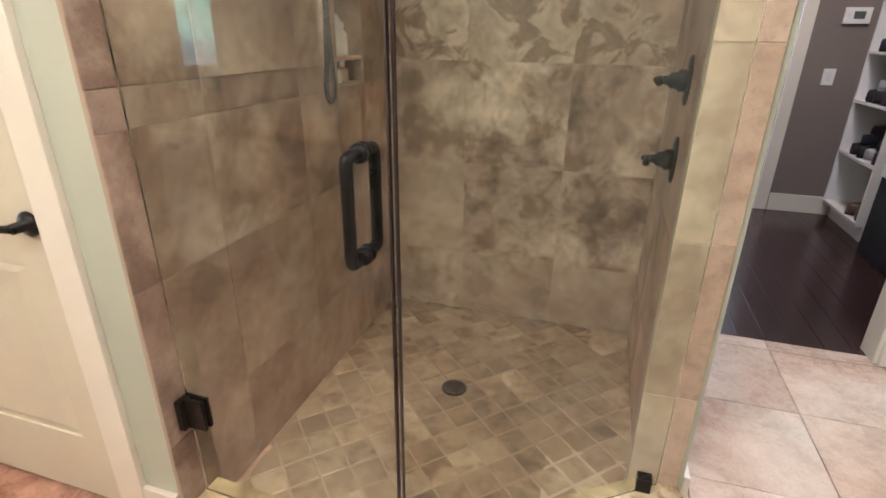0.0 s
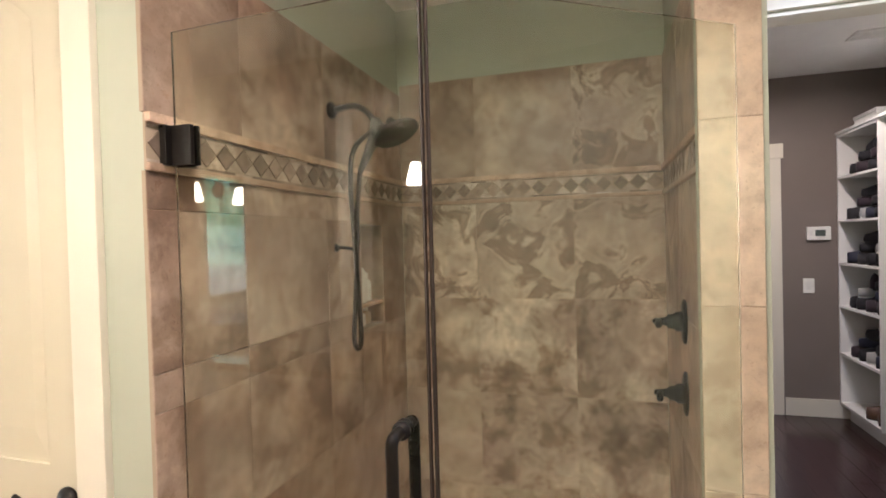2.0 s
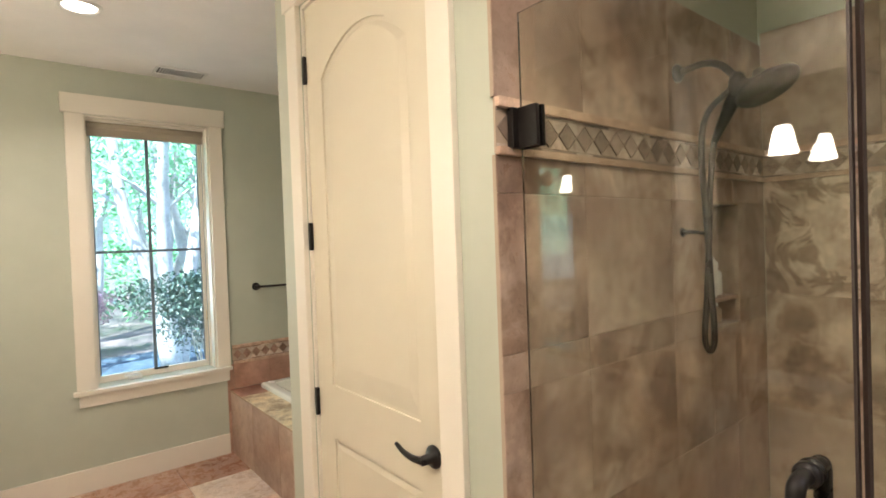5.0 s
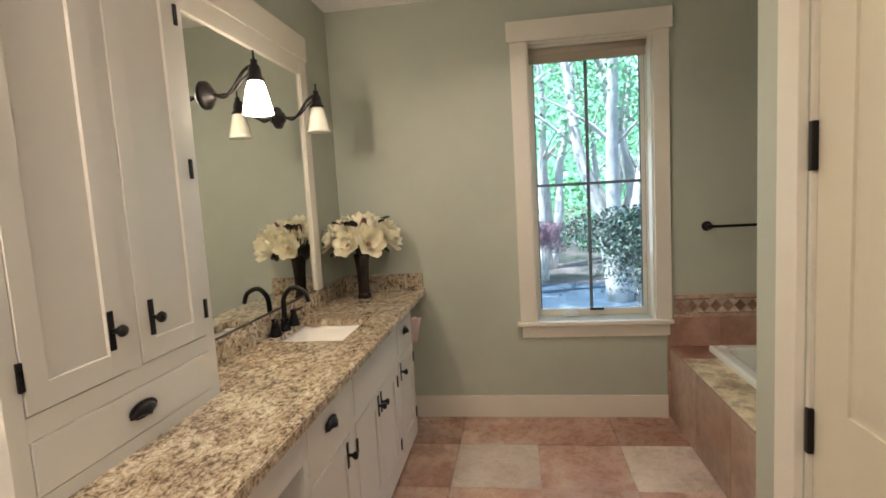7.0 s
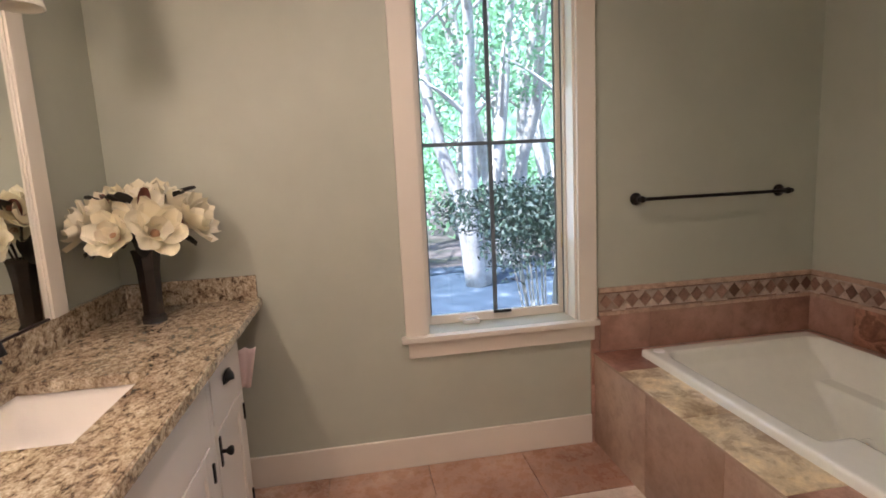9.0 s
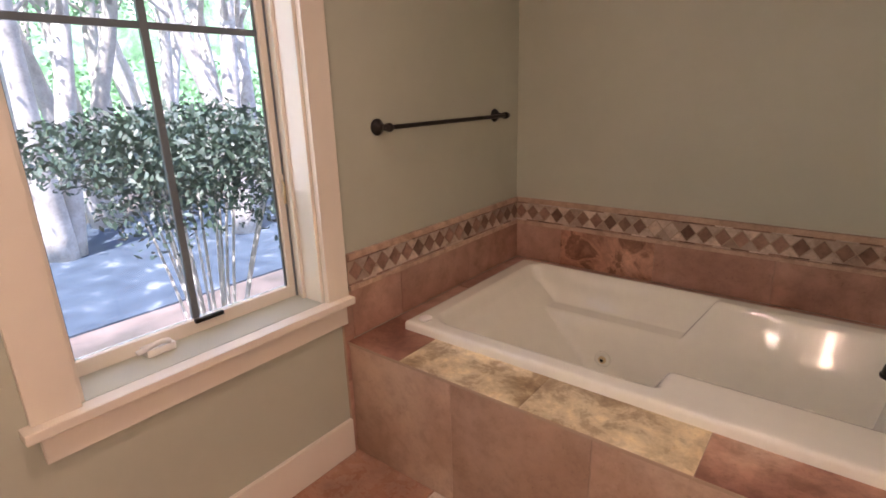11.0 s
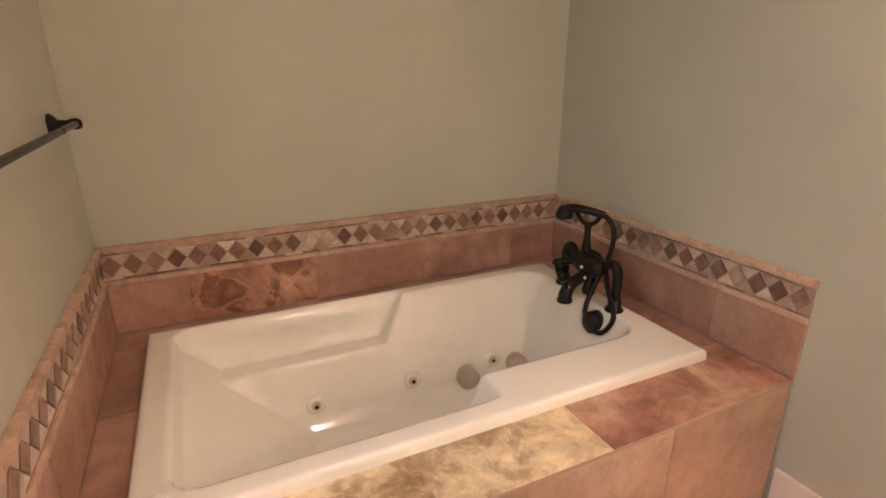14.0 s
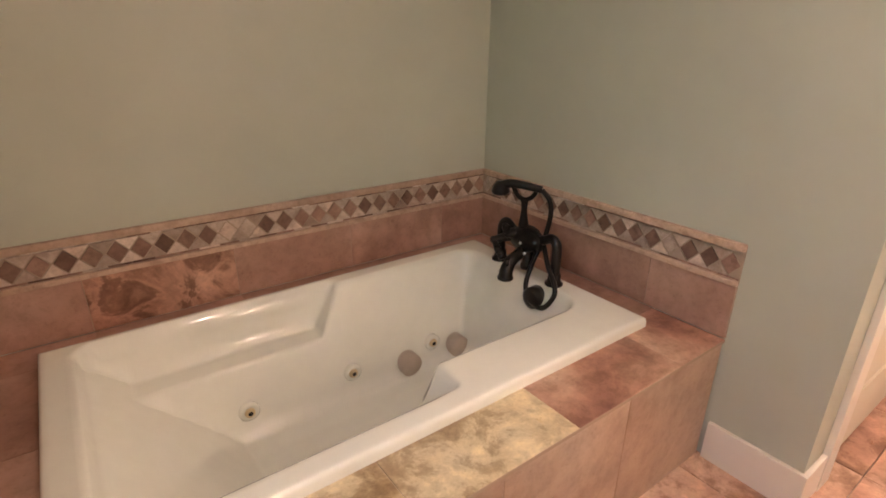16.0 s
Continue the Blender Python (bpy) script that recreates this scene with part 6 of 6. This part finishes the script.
# ---- stone tiles, last ----
T = 0.458
zj = [0.0, 0.32, 0.778, 1.236, 1.694]
ZT0, ZT1 = 1.825, 2.303
BZ0, BZ1 = 1.694, 1.825
xs = [XL, -0.81, -0.352, XR]
def back_stone(x, z):
    """Curled figure in the course under the border, cloudy below it."""
    if 1.2 < z < 1.3 or (z > 1.8 and x > -0.4):
        return STONE_SWIRL
    return STONE_CLOUD if 0.3 < z < 1.2 and x > -0.85 else STONE_WALL


tiles(wall_shower_back, "tile", back_stone, xs, zj, YB + 0.012, YB, "y")
tiles(wall_shower_back, "tile", back_stone, xs, [ZT0, ZT1], YB + 0.012, YB, "y")
border(wall_shower_back, XL, XR, BZ0, BZ1, YB + 0.006, -1, "y", 0.074, DIAMOND_PALE)
ysl = steps_from(YD - 0.008, YB, YB - 0.30, T)
tiles(wall_shower_left, "tile", STONE_MAUVE, ysl, zj, XL - 0.012, XL, "x", hole=(NY0, NY1, NZ0, NZ1))
tiles(wall_shower_left, "tile", STONE_MAUVE, ysl, [ZT0, 2.255], XL - 0.012, XL, "x")
border(wall_shower_left, YD - 0.006, YB, BZ0, BZ1, XL - 0.006, 1, "x", 0.074, DIAMOND_PALE)
ysr = steps_from(PY + 0.07, YB, YB - 0.40, T)
tiles(wall_shower_right, "tile", STONE_MAUVE, ysr, zj, XR + 0.012, XR, "x")
tiles(wall_shower_right, "tile", STONE_WALL, ysr, [ZT0, ZT1], XR + 0.012, XR, "x")
border(wall_shower_right, PY + 0.072, YB, BZ0, BZ1, XR + 0.006, -1, "x", 0.074, DIAMOND_PALE)
tiles(wall_shower_right, "tile", STONE_POST, [0.0, 0.146], [0.0, 0.42, 0.88, 1.34, 1.80, 2.242], PY + 0.012, PY, "y")

# shower floor, small squares set diagonally
pan = [(XL, 1.08), (-0.56, 1.08), (XR, 1.53), (XR, YB), (XL, YB)]
structure(link("shower_floor", prism(pan, -0.012, -0.004, "z"), GROUT), "small stone squares set diagonally")
shower_floor = bpy.data.objects["shower_floor"]
s, ca = 0.102, math.cos(radians(45))
for i in range(-14, 15):
    for j in range(-14, 15):
        sq = []
        for du, dv in ((0, 0), (1, 0), (1, 1), (0, 1)):
            u, v = (i + du) * s + (0.003 if du == 0 else -0.003), (j + dv) * s + (0.003 if dv == 0 else -0.003)
            sq.append((-0.655 + (u - v) * ca, 1.85 + (u + v) * ca))
        for a, b in zip(pan, pan[1:] + pan[:1]):
            if sq:
                sq = clip(sq, a, b)
        if len(sq) > 2 and area(sq) > 0.0006:
            part("floor_stone", chamfered(sq, -0.006, random.uniform(-0.0012, 0.0008), "z", 0.004), STONE_SMALL, shower_floor)

# bathroom floor
pitch = 0.46
xj = steps_from(XW, XEAST, 0.668, pitch)
for x0, x1 in zip(xj, xj[1:]):
    first = 2.112 if x0 > -1.2 else 0.43
    yj = steps_from(YS, YC + 0.06, first, pitch)
    for y0, y1 in zip(yj, yj[1:]):
        if x1 - x0 < 0.02 or y1 - y0 < 0.02:
            continue
        g = 0.0014
        poly = [(x0 + g, y0 + g), (x1 - g, y0 + g), (x1 - g, y1 - g), (x0 + g, y1 - g)]
        cx, cy = (x0 + x1) / 2, (y0 + y1) / 2
        if (cx < XE and y0 > DY) or (XE < cx < XL and y0 > YD + 0.02):
            continue
        if XL < cx < 0.16 and y0 > 1.4:
            continue
        if x0 < XR and x1 > XL and y1 > 0.97:
            if XL <= x0 and x1 <= 0.17:
                poly = [(u, min(v, 1.02)) for u, v in poly]
                if y0 > 0.99:
                    continue
        pick = random.random()
        if cx > -1.3:
            stone = STONE_FLOOR
        elif cy > 0.25 and -2.6 < cx < -1.4:
            stone = STONE_STAINED
        else:
            stone = STONE_ROSE if pick < 0.62 else STONE_CREAM if pick < 0.85 else STONE_STAINED
        part("floor_tile", chamfered(poly, -0.012, random.uniform(-0.0008, 0.0), "z", 0.003), stone, floor)

# closet planks
for i in range(19):
    x0 = -0.2 + i * 0.125
    yb = YC + 0.062
    cut = random.Random(i).uniform(3.0, 4.6)
    for a, b in ((yb, cut), (cut, YK)):
        part("plank", boxes((x0 + 0.001, a + 0.001, -0.012, x0 + 0.124, b - 0.001, -0.001), bevel=0.0015), WOODF, closet_floor)

# tub surround: wall band, borders, deck and apron tiles
zb = 0.646
tz0 = DZT
xt = [XW, -4.06, -3.605, -3.147, -2.69, XE]
tiles(wall_north, "band_tile", lambda x, z: STONE_BROWN if -4.1 < x < -4.0 else STONE_TUB, xt, [tz0, zb], YT, YT - 0.012, "y")
border(wall_north, XW, XE, zb, 0.785, YT, -1, "y")
yt = steps_from(DY, YT, YT - 0.458, 0.458)
tiles(wall_west, "band_tile", STONE_TUB, steps_from(DY + 0.03, YT, YT - 0.458, 0.458), [tz0, zb], XW, XW + 0.012, "x")
border(wall_west, 1.304, YT, zb, 0.785, XW, 1, "x")
tiles(wall_tub_end, "band_tile", STONE_TUB, yt, [tz0, zb], XE, XE - 0.012, "x")
border(wall_tub_end, DY, YT, zb, 0.785, XE, -1, "x")
tiles(wall_west, "edge_tile", STONE_TUB, [1.262, 1.306], [0.0, 0.30, tz0 + 0.02, zb], XW, XW + 0.012, "x")
xd = [XW + 0.012, -4.06, -3.605, -3.147, -2.69, XE - 0.012]
tiles(tub_deck, "deck_tile", STONE_RED, xd[:2], [DY - 0.004, 1.53], DZT - 0.012, DZT, "z")
tiles(tub_deck, "deck_tile", STONE_DECK, xd[1:4], [DY - 0.004, 1.53], DZT - 0.012, DZT, "z")
tiles(tub_deck, "deck_tile", STONE_RED, xd[3:], [DY - 0.004, 1.53], DZT - 0.012, DZT, "z")
tiles(tub_deck, "deck_tile", STONE_TUB, xd, [2.33, YT - 0.012], DZT - 0.012, DZT, "z")
tiles(tub_deck, "deck_tile", STONE_TUB, [XW + 0.012, -4.16], [1.53, 1.95, 2.33], DZT - 0.012, DZT, "z")
tiles(tub_deck, "deck_tile", STONE_TUB, [-2.63, XE - 0.012], [1.53, 1.95, 2.33], DZT - 0.012, DZT, "z")
tiles(tub_deck, "apron_tile", STONE_APRON, [XW + 0.012, -3.85, -3.39, -2.93, XE - 0.012], [0.0, DZT - 0.013], DY + 0.012, DY, "y")
